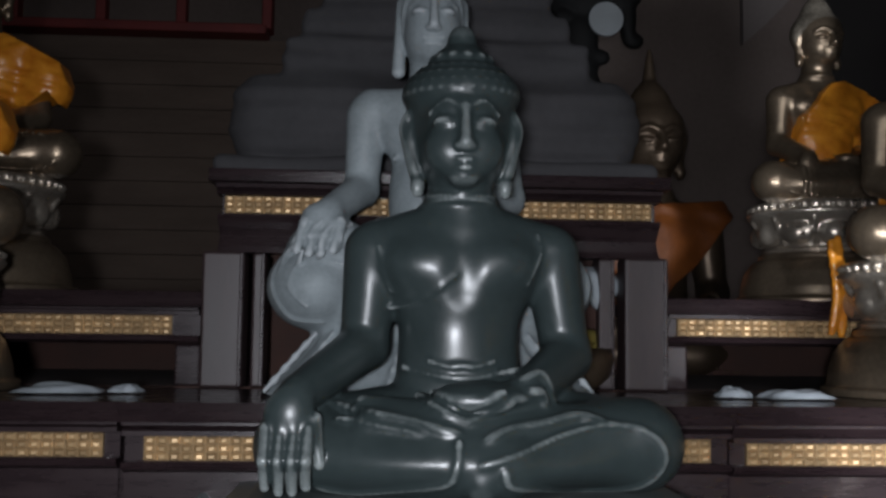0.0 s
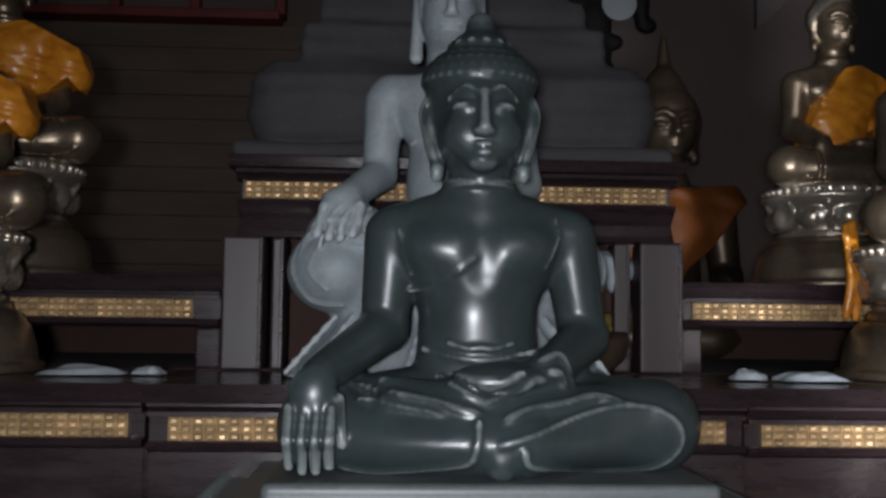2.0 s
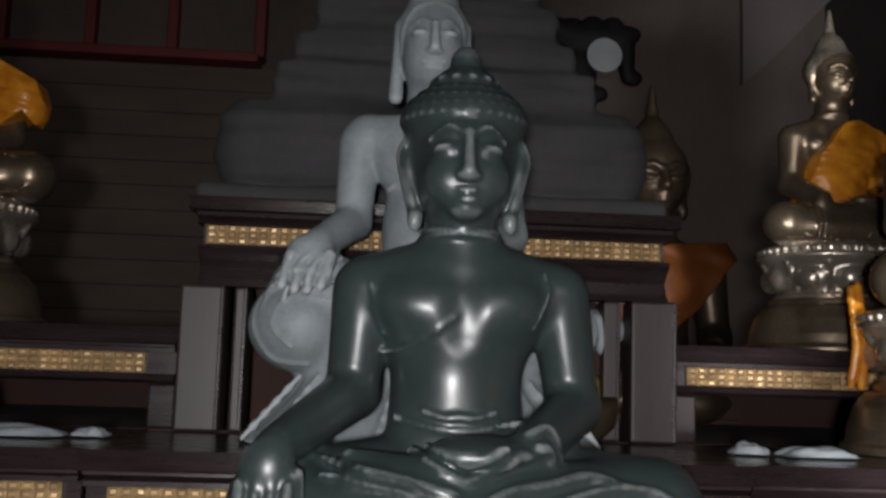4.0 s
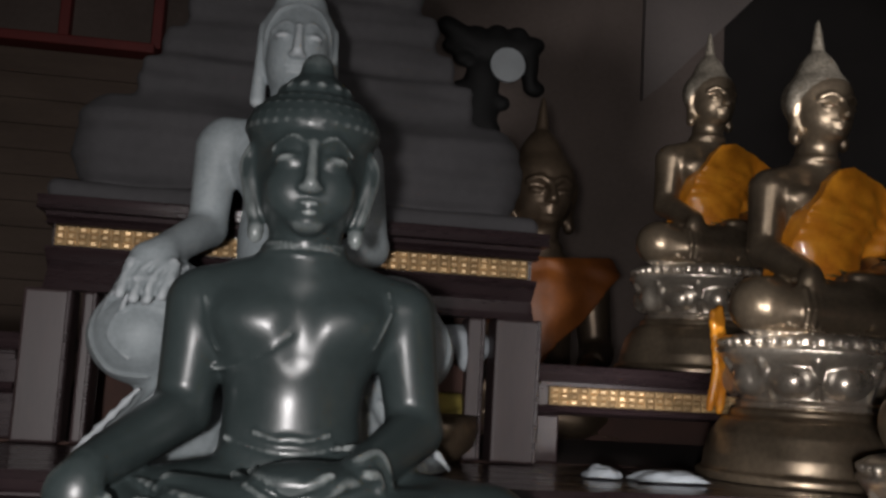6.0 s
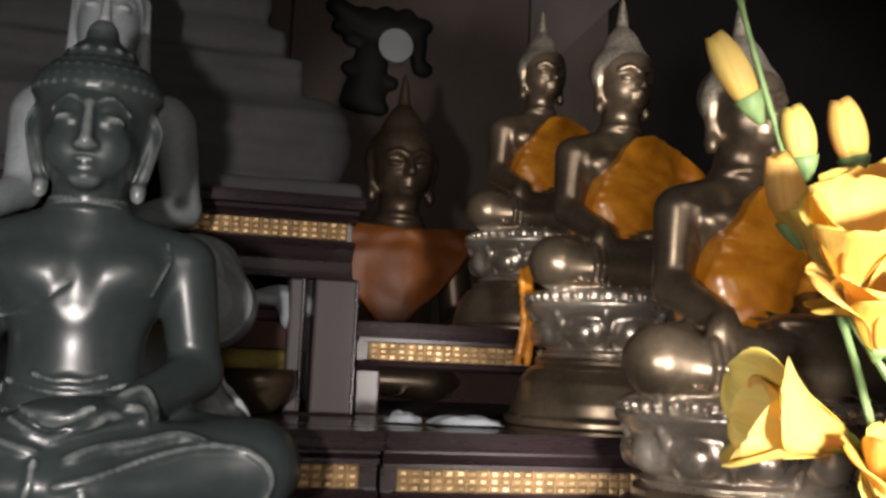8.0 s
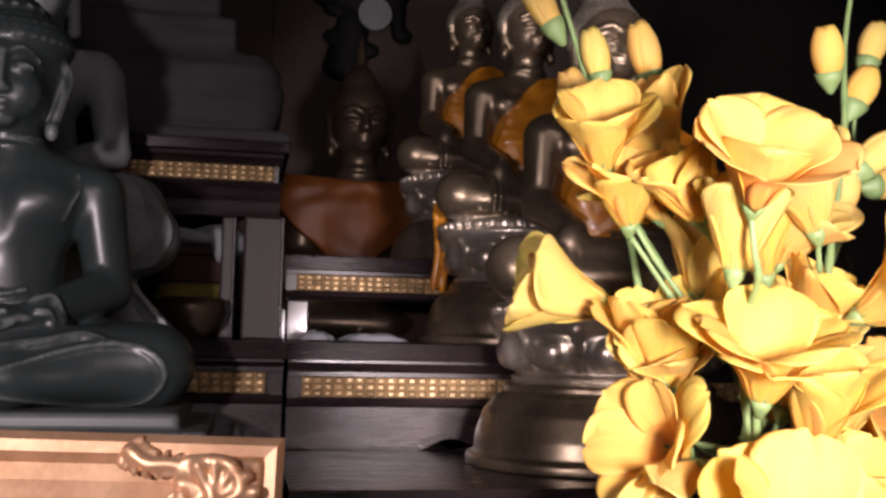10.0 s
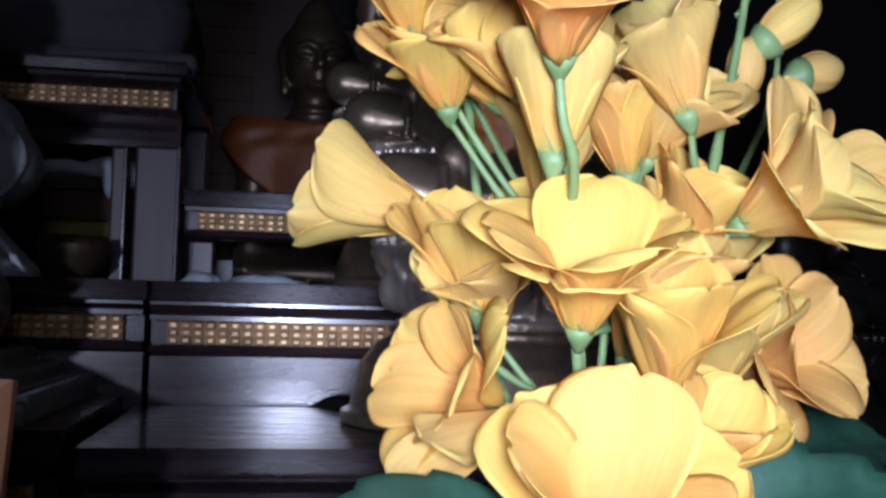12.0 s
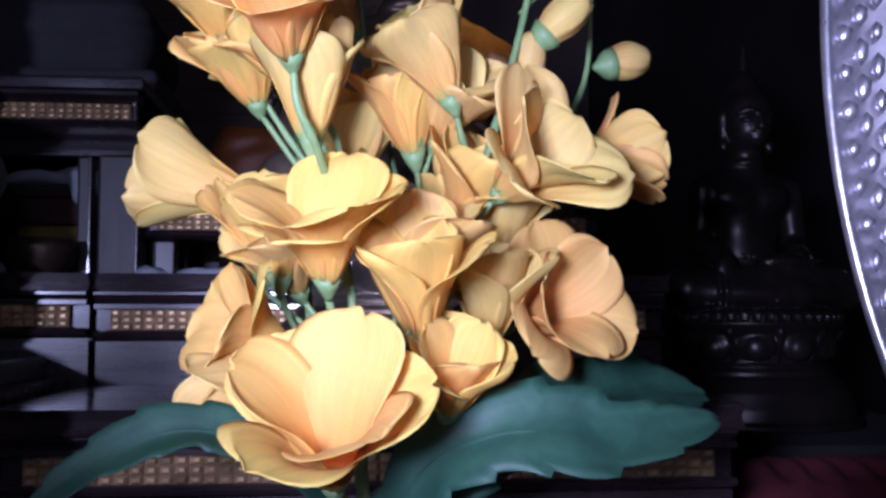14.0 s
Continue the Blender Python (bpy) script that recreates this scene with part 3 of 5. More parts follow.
def altar_table(label, x0, x1, y, depth, z_top, z_band, z_foot, bands, skirt=True, lip_h=0.02):
    """A lacquered altar table: lipped top, moulded apron with a mosaic band, cut-out skirt and block feet."""
    root = thing("altar_table", ((x0 + x1) / 2, y, z_foot), label, "altar table", "stepped altar tables")
    def put(name, bm, mat, lab=""):
        bmesh.ops.translate(bm, verts=bm.verts, vec=(-(x0 + x1) / 2, -y, -z_foot)) if isinstance(bm, bmesh.types.BMesh) else None
        return part(name, bm, mat, root, lab)
    put("table_top", extrude_x(lip(y - 0.022, z_top - lip_h, z_top, depth + 0.02), x0 - 0.004, x1 + 0.004), WOOD)
    b0, b1 = z_band
    put("cornice", extrude_x([(y - 0.012, z_top - lip_h - 0.001), (y - 0.012, z_top - lip_h - 0.004), (y - 0.002, b1 + 0.008), (y - 0.009, b1 + 0.006), (y - 0.009, b1 + 0.001), (y + 0.03, b1 + 0.001), (y + 0.03, z_top - lip_h - 0.001)], x0, x1), WOOD)
    put("apron", boxes((x0, x1, y + 0.006, y + 0.03, b0 - 0.001, b1 + 0.001)), WOOD)
    put("bead", extrude_x([(y - 0.008, b0 - 0.001), (y - 0.01, b0 - 0.004), (y - 0.008, b0 - 0.008), (y + 0.004, b0 - 0.012), (y + 0.03, b0 - 0.012), (y + 0.03, b0 - 0.001)], x0, x1), WOOD)
    z_sk = b0 - 0.013
    if z_sk - z_foot > 0.03:
        # skirt cut out in a shallow curve between block feet
        w = x1 - x0
        n = 60
        bm = bmesh.new()
        fr, bk = [], []
        for i in range(n + 1):
            u = i / n
            e = min(u, 1 - u) * w
            drop = (z_sk - z_foot) * (1.0 if e < 0.03 else 0.94 - 0.34 * math.exp(-((u - 0.3) / 0.05) ** 2) - 0.34 * math.exp(-((u - 0.7) / 0.05) ** 2))
            for lst, yy in ((fr, y + 0.004), (bk, y + 0.022)):
                lst.append((bm.verts.new((x0 + u * w, yy, z_sk)), bm.verts.new((x0 + u * w, yy, z_sk - drop))))
        for i in range(n):
            bm.faces.new((fr[i][0], fr[i + 1][0], fr[i + 1][1], fr[i][1]))
            bm.faces.new((bk[i][1], bk[i + 1][1], bk[i + 1][0], bk[i][0]))
            bm.faces.new((fr[i][1], fr[i + 1][1], bk[i + 1][1], bk[i][1]))
        if skirt:
            put("skirt", bm, WOOD)
        else:
            bm.free()
        for a in (x0 + 0.002, x1 - 0.036):
            for q in (y + 0.024, y + depth - 0.05):
                put("leg", boxes((a, a + 0.034, q, q + 0.034, z_foot, z_sk), bevel=0.003), WOOD)
        put("back_panel", boxes((x0 + 0.04, x1 - 0.04, y + depth - 0.03, y + depth - 0.012, z_foot, z_sk)), OLD_WOOD)
    for a, b in bands:
        frame_bm = boxes((a - 0.006, b + 0.006, y - 0.004, y + 0.005, b1, b1 + 0.0035), (a - 0.006, b + 0.006, y - 0.004, y + 0.005, b0 - 0.0035, b0), bevel=0.001)
        put("band_moulding", frame_bm, WOOD)
        before = set(root.children)
        inlay(root, a, b, y - 0.001, b0, b1)
        for o in set(root.children) - before:
            o.location = (-(x0 + x1) / 2, -y, -z_foot)
    return root


LOW = (1.146, 1.171)
altar_table("dark lacquered altar table with a gold mosaic band", -0.95, -0.362, 1.09, 0.27, 1.204, LOW, 1.066, [(-0.93, -0.378)])
altar_table("dark lacquered centre altar table with gold mosaic bands", -0.356, 0.284, 1.085, 0.235, 1.204, (1.143, 1.168), 1.066, [(-0.335, 0.264)])
altar_table("dark lacquered altar table with a gold mosaic band", 0.29, 0.96, 1.095, 0.265, 1.204, (1.139, 1.163), 1.066, [(0.307, 0.94)])
UP = (1.272, 1.297)
altar_table("upper altar table of dark wood with a gold mosaic band", -0.95, -0.33, 1.355, 0.6, 1.328, UP, 1.204, [(-0.935, -0.366)], skirt=False)
altar_table("upper altar table of dark wood with a gold mosaic band", 0.295, 0.95, 1.355, 0.6, 1.328, (1.278, 1.301), 1.204, [(0.31, 0.93)], skirt=False)
altar_table("low front altar table with a gold mosaic band", 0.285, 0.93, 0.8, 0.285, 1.076, (1.01, 1.035), 0.88, [(0.304, 0.912)], lip_h=0.022)
altar_table("front centre table of dark wood under the green statue", -0.34, 0.262, 0.82, 0.26, 1.086, (1.018, 1.043), 0.88, [(-0.32, 0.245)], lip_h=0.022)
altar_table("low front altar table with a gold mosaic band", -0.95, -0.352, 0.8, 0.285, 1.076, (1.01, 1.035), 0.88, [(-0.935, -0.37)], lip_h=0.022)

# tall centre table on paired posts
root = thing("centre_altar_table", (-0.013, 1.345, 1.204), "tall centre altar table on paired brown posts", "altar table", "stepped altar tables")
def put(name, bm, mat, lab=""):
    bmesh.ops.translate(bm, verts=bm.verts, vec=(0.013, -1.345, -1.204))
    return part(name, bm, mat, root, lab)
put("table_top", extrude_x(lip(1.315, 1.472, 1.488, 0.46), -0.318, 0.292), WOOD)
put("cornice", extrude_x([(1.328, 1.471), (1.33, 1.466), (1.342, 1.462), (1.335, 1.457), (1.37, 1.457), (1.37, 1.471)], -0.31, 0.284), WOOD)
put("apron", boxes((-0.304, 0.278, 1.351, 1.375, 1.432, 1.457)), WOOD)
put("bead", extrude_x([(1.337, 1.431), (1.335, 1.427), (1.343, 1.42), (1.36, 1.405), (1.35, 1.39), (1.342, 1.381), (1.38, 1.381), (1.38, 1.431)], -0.308, 0.282), WOOD)
for x0, x1, y0 in ((-0.325, -0.27, 1.33), (-0.262, -0.244, 1.345), (0.2, 0.222, 1.345), (0.232, 0.29, 1.33)):
    put("post", boxes((x0, x1, y0, y0 + 0.05, 1.204, 1.381), bevel=0.004), WOOD_PALE)
    put("post_strip", boxes((x1 - 0.006, x1 - 0.001, y0 - 0.004, y0 + 0.01, 1.206, 1.38), bevel=0.0015), WOOD)
for x0, x1 in ((-0.325, -0.27), (0.232, 0.29)):
    put("rear_post", boxes((x0, x1, 1.72, 1.77, 1.204, 1.471), bevel=0.004), WOOD_PALE)
put("back_panel", boxes((-0.262, 0.225, 1.5, 1.52, 1.204, 1.471)), OLD_WOOD)
before = set(root.children)
inlay(root, -0.3, 0.272, 1.344, 1.433, 1.456)
for o in set(root.children) - before:
    o.location = (0.013, -1.345, -1.204)

# plain platforms behind and under everything
tagged(part("altar_platform", boxes((-1.0, 1.5, 0.3, 2.4, 0.0, 0.88), bevel=0.006), WOOD), "broad dark wooden platform under the altar tables", "platform", kind="structure")
tagged(part("inner_platform", boxes((-0.95, 0.95, 1.1, 1.35, 0.88, 1.066), (-0.95, 0.95, 1.37, 2.0, 0.88, 1.204)), OLD_WOOD), "hidden dark wooden steps under the altar tables", "platform", kind="structure")


# ---- statues ----
def green_head(c, z):
    """A round-jawed head with low curls, a stepped hair knot and flared ears."""
    B = lambda p, r, k=0.008, cut=False: c.ball((p[0], p[1], z + p[2]), r, k, cut=cut)
    L = lambda a, b, ra, rb, k=0.006: c.limb((a[0], a[1], z + a[2]), (b[0], b[1], z + b[2]), ra, rb, k)
    F = lambda r, *pts: c.front_line([(x, z + h) for x, h in pts], r, 0.003)
    B((0, 0.004, 0.335), (0.0425, 0.047, 0.054))
    B((0, -0.002, 0.314), (0.037, 0.041, 0.033), 0.014)
    B((0, -0.035, 0.292), (0.013, 0.009, 0.009), 0.012)
    B((0, -0.004, 0.36), (0.038, 0.04, 0.026), 0.008)
    for x in (-1, 1):
        B((x * 0.0165, -0.049, 0.3465), (0.0145, 0.006, 0.0085), 0.009, True)
        B((x * 0.0165, -0.0365, 0.344), (0.012, 0.0075, 0.0048), 0.005)
        F(0.0014, (x * 0.005, 0.357), (x * 0.018, 0.3635), (x * 0.034, 0.352))
        F(0.0008, (x * 0.006, 0.342), (x * 0.017, 0.3395), (x * 0.029, 0.343))
        # cheeks
        B((x * 0.02, -0.03, 0.318), (0.015, 0.011, 0.017), 0.016)
    L((0, -0.043, 0.356), (0, -0.0505, 0.322), 0.0036, 0.0062, 0.008)
    B((0, -0.0465, 0.319), (0.0095, 0.0058, 0.0045), 0.005)
    c.line([(-0.0125, -0.0392, z + 0.3068), (0, -0.0452, z + 0.306), (0.0125, -0.0392, z + 0.3068)], 0.0023, 0.003)
    c.line([(-0.009, -0.0395, z + 0.2998), (0, -0.0444, z + 0.2986), (0.009, -0.0395, z + 0.2998)], 0.0025, 0.003)
    # hair, its knot and bud
    B((0, 0.016, 0.376), (0.0568, 0.055, 0.0375), 0.005)
    B((0, 0.022, 0.348), (0.0545, 0.046, 0.05), 0.006)
    B((0, 0.013, 0.409), (0.031, 0.032, 0.024), 0.012)
    B((0, 0.01, 0.4345), (0.0148, 0.0148, 0.0165), 0.006)
    for row in range(5):
        h = 0.378 + 0.0078 * row
        rr = 0.0553 * math.sqrt(max(0.05, 1 - ((h - 0.376) / 0.0385) ** 2))
        n = max(6, int(2 * math.pi * rr / 0.0098))
        for i in range(n):
            a = 2 * math.pi * (i + 0.5 * (row % 2)) / n
            B((rr * math.cos(a), 0.016 + 0.97 * rr * math.sin(a), h), (0.0036, 0.0036, 0.003), 0.008)
    for i in range(13):
        a = 2 * math.pi * i / 13
        B((0.029 * math.cos(a), 0.013 + 0.03 * math.sin(a), 0.414), (0.0036, 0.0036, 0.003), 0.007)
    # ears with a pointed outer rim and long lobes
    for x in (-1, 1):
        B((x * 0.052, 0.012, 0.34), (0.006, 0.011, 0.022), 0.005)
        c.line([(x * 0.05, 0.004, z + 0.362), (x * 0.0575, 0.008, z + 0.345), (x * 0.053, 0.006, z + 0.322), (x * 0.047, 0.004, z + 0.3)], 0.0033, 0.004)
        L((x * 0.05, 0.008, 0.33), (x * 0.0435, 0.004, 0.29), 0.0055, 0.006)
        B((x * 0.0435, 0.003, 0.285), (0.0068, 0.0075, 0.0095), 0.004)


def jade_statue():
    c = Clay((-0.29, -0.2, -0.004), (0.29, 0.14, 0.54), 0.0024)
    z = 0.049
    seated(c, 1.0, z, shoulder=0.085, elbow=0.093, wrist=(-0.148, -0.088, 0.088), head=False)
    green_head(c, z)
    # folds and hems of the robe over waist and legs
    def hem(r, *pts):
        c.front_line([(x, z + h) for x, h in pts], r, 0.004)
    c.limb((-0.02, -0.09, z + 0.07), (-0.09, -0.07, z + 0.078), 0.012, 0.009, 0.008)
    hem(0.0042, (-0.118, 0.076), (-0.076, 0.07), (-0.04, 0.064), (-0.009, 0.056))
    hem(0.0032, (-0.112, 0.066), (-0.07, 0.061), (-0.036, 0.055))
    hem(0.0026, (-0.128, 0.008), (-0.097, 0.005), (-0.056, 0.01), (-0.02, 0.016), (-0.011, 0.03), (-0.009, 0.05))
    hem(0.0046, (0.014, 0.05), (0.036, 0.059), (0.067, 0.064), (0.098, 0.07), (0.122, 0.064))
    hem(0.0028, (0.01, 0.032), (0.042, 0.04), (0.078, 0.053), (0.109, 0.061), (0.13, 0.063))
    hem(0.0028, (0.127, 0.063), (0.155, 0.059), (0.173, 0.046), (0.175, 0.028), (0.16, 0.011), (0.135, 0.005), (0.094, 0.005), (0.058, 0.011), (0.034, 0.016), (0.029, 0.028))
    hem(0.0038, (-0.042, 0.086), (-0.02, 0.074), (0.0, 0.066), (0.016, 0.074), (0.036, 0.083))
    hem(0.003, (-0.03, 0.09), (0.0, 0.08), (0.03, 0.092))
    hem(0.0022, (-0.055, 0.11), (-0.025, 0.103), (0.0, 0.1), (0.025, 0.103), (0.055, 0.11))
    hem(0.0018, (-0.03, 0.116), (-0.012, 0.111), (0.0, 0.112), (0.012, 0.111), (0.03, 0.116))
    hem(0.004, (0.05, 0.1), (0.066, 0.106), (0.074, 0.094), (0.077, 0.077))
    hem(0.0034, (0.056, 0.092), (0.066, 0.09), (0.07, 0.078))
    c.ball((0.012, -0.115, z + 0.016), (0.018, 0.014, 0.016), 0.004)
    # edge of the robe across the chest, and the sleeve openings
    c.front_line([(-0.075, z + 0.166), (-0.05, z + 0.17), (-0.025, z + 0.183), (-0.004, z + 0.2)], 0.0016, 0.003)
    c.front_line([(0.074, z + 0.238), (0.076, z + 0.222), (0.069, z + 0.205), (0.062, z + 0.19)], 0.002, 0.003)
    c.front_line([(-0.079, z + 0.225), (-0.074, z + 0.2), (-0.066, z + 0.182)], 0.0018, 0.003)
    # lettered patch on the shoulder, worn
    for i in range(4):
        c.line([(0.042 + 0.002 * i, -0.021 + 0.004 * i, z + 0.222 + 0.007 * i), (0.062, -0.016 + 0.004 * i, z + 0.223 + 0.007 * i)], 0.0012, 0.0015)
    me = c.mesh("green_buddha_statue", JADE)
    ob = new("green_buddha_statue", me)
    ob.location = (-0.015, 0.99, 1.0865)
    return tagged(ob, "polished dark green stone seated Buddha statue on a stone plinth", "statue")


def stone_plinth():
    """Three stone slabs with beaded edges under the green statue."""
    c = Clay((-0.29, -0.2, -0.004), (0.29, 0.15, 0.06), 0.0024)
    c.block((0.002, -0.015, 0.041), (0.195, 0.125, 0.009), 0.006)
    c.block((0.0, -0.02, 0.026), (0.222, 0.142, 0.009), 0.004)
    c.block((-0.005, -0.02, 0.008), (0.258, 0.158, 0.0095), 0.004)
    n = 38
    for i in range(n):
        x = -0.25 + 0.49 * i / (n - 1)
        c.ball((x, -0.172, 0.0165), (0.0058, 0.007, 0.0075), 0.002)
        c.ball((x * 0.86, -0.161, 0.031), (0.005, 0.005, 0.004), 0.002)
    for i in range(22):
        y = -0.165 + 0.29 * i / 21
        for sx in (-0.258, 0.248):
            c.ball((sx, y, 0.0165), (0.006, 0.006, 0.0075), 0.002)
    ob = new("stone_plinth", c.mesh("stone_plinth", PLINTH))
    ob.location = (-0.015, 0.99, 1.0865)
    return tagged(ob, "stepped grey-green stone plinth with beaded edges", "plinth")


stone_plinth()


def white_statue():
    c = Clay((-0.24, -0.18, -0.004), (0.24, 0.14, 0.57), 0.0026)
    L, B = c.limb, c.ball
    # waisted base that flares into a draped foot
    c.turned([(0, 0.186), (0.012, 0.184), (0.03, 0.166), (0.055, 0.142), (0.075, 0.13), (0.1, 0.132)], (0, -0.02), 0.6, 0.012,
             wave=lambda a, zz: (0.003 * np.abs(np.sin(9 * a))).astype(np.float32))
    # lap and knees
    B((0, -0.025, 0.14), (0.135, 0.078, 0.05), 0.02)
    for x in (-1, 1):
        B((x * 0.133, -0.03, 0.124), (0.056, 0.068, 0.05), 0.014)
        B((x * 0.115, -0.03, 0.172), (0.05, 0.058, 0.032), 0.018)
    # trunk, shoulders, neck
    B((0, 0.02, 0.235), (0.05, 0.043, 0.095), 0.016)
    B((0, 0.018, 0.322), (0.067, 0.044, 0.048), 0.018)
    L((-0.07, 0.02, 0.345), (0.07, 0.02, 0.345), 0.027, 0.027, 0.016)
    L((0, 0.018, 0.355), (0, 0.012, 0.42), 0.028, 0.026, 0.012)
    # arms
    L((-0.079, 0.02, 0.335), (-0.083, 0.022, 0.248), 0.0245, 0.021, 0.008)
    L((-0.084, 0.018, 0.245), (-0.116, -0.072, 0.208), 0.021, 0.017, 0.008)
    L((0.081, 0.02, 0.335), (0.095, 0.022, 0.24), 0.0245, 0.022, 0.008)
    L((0.095, 0.016, 0.236), (0.035, -0.07, 0.203), 0.022, 0.016, 0.008)
    B((0.0, -0.08, 0.196), (0.045, 0.026, 0.013), 0.008)
    B((-0.124, -0.084, 0.197), (0.024, 0.016, 0.02), 0.008)
    for i in range(4):
        x = -0.146 + 0.013 * i
        L((x + 0.004, -0.094, 0.193), (x - 0.004, -0.102, 0.155 + 0.004 * abs(i - 1.5)), 0.0068, 0.005, 0.003)
    # head under smooth hair that falls beside the neck
    B((0, 0.0, 0.447), (0.0355, 0.042, 0.05), 0.008)
    B((0, -0.004, 0.425), (0.029, 0.036, 0.028), 0.012)
    B((0, 0.014, 0.468), (0.0435, 0.044, 0.046), 0.004)
    B((0, 0.014, 0.508), (0.029, 0.029, 0.02), 0.01)
    B((0, 0.014, 0.53), (0.014, 0.014, 0.016), 0.006)
    for x in (-1, 1):
        L((x * 0.0385, 0.004, 0.475), (x * 0.0405, 0.01, 0.392), 0.0055, 0.0085, 0.005)
        B((x * 0.0145, -0.044, 0.4575), (0.0125, 0.006, 0.007), 0.005, cut=True)
        B((x * 0.0145, -0.034, 0.4545), (0.011, 0.0078, 0.005), 0.003)
        c.front_line([(x * 0.004, 0.4655), (x * 0.016, 0.4705), (x * 0.029, 0.462)], 0.0016, 0.003)
        c.front_line([(x * 0.003, 0.497), (x * 0.022, 0.488), (x * 0.034, 0.465), (x * 0.035, 0.435)], 0.0022, 0.003)
    L((0, -0.04, 0.465), (0, -0.0475, 0.436), 0.0035, 0.006, 0.005)
    B((0, -0.0435, 0.4325), (0.0092, 0.0055, 0.004), 0.003)
    c.front_line([(-0.012, 0.4225), (0, 0.4215), (0.012, 0.4225)], 0.0025, 0.002)
    c.front_line([(-0.009, 0.416), (0, 0.415), (0.009, 0.416)], 0.0026, 0.002)
    # robe: sash over the chest, round folds on the knees, pleats on the foot
    c.front_line([(-0.05, 0.278), (-0.015, 0.3), (0.03, 0.34), (0.055, 0.365)], 0.0024, 0.004)
    for x in (-1, 1):
        c.front_line([(x * 0.092, 0.165), (x * 0.13, 0.178), (x * 0.165, 0.158), (x * 0.178, 0.124), (x * 0.158, 0.09), (x * 0.122, 0.084)], 0.0026, 0.004)
        c.front_line([(x * 0.1, 0.148), (x * 0.14, 0.152), (x * 0.158, 0.124), (x * 0.138, 0.1)], 0.0018, 0.003)
        for i in range(4):
            c.front_line([(x * (0.085 + 0.018 * i), 0.2 - 0.002 * i), (x * (0.1 + 0.02 * i), 0.185 - 0.006 * i), (x * (0.105 + 0.022 * i), 0.16 - 0.008 * i)], 0.0018, 0.004)
        for i in range(6):
            c.line([(x * (0.03 + 0.02 * i), -0.1 + 0.008 * i, 0.07), (x * (0.05 + 0.027 * i), -0.128 + 0.012 * i, 0.006)], 0.0028, 0.006)
    ob = new("pale_buddha_statue", c.mesh("pale_buddha_statue", WHITE))
    ob.location = (-0.035, 1.215, 1.2055)
    return tagged(ob, "pale grey stone seated Buddha statue on a draped base", "statue")


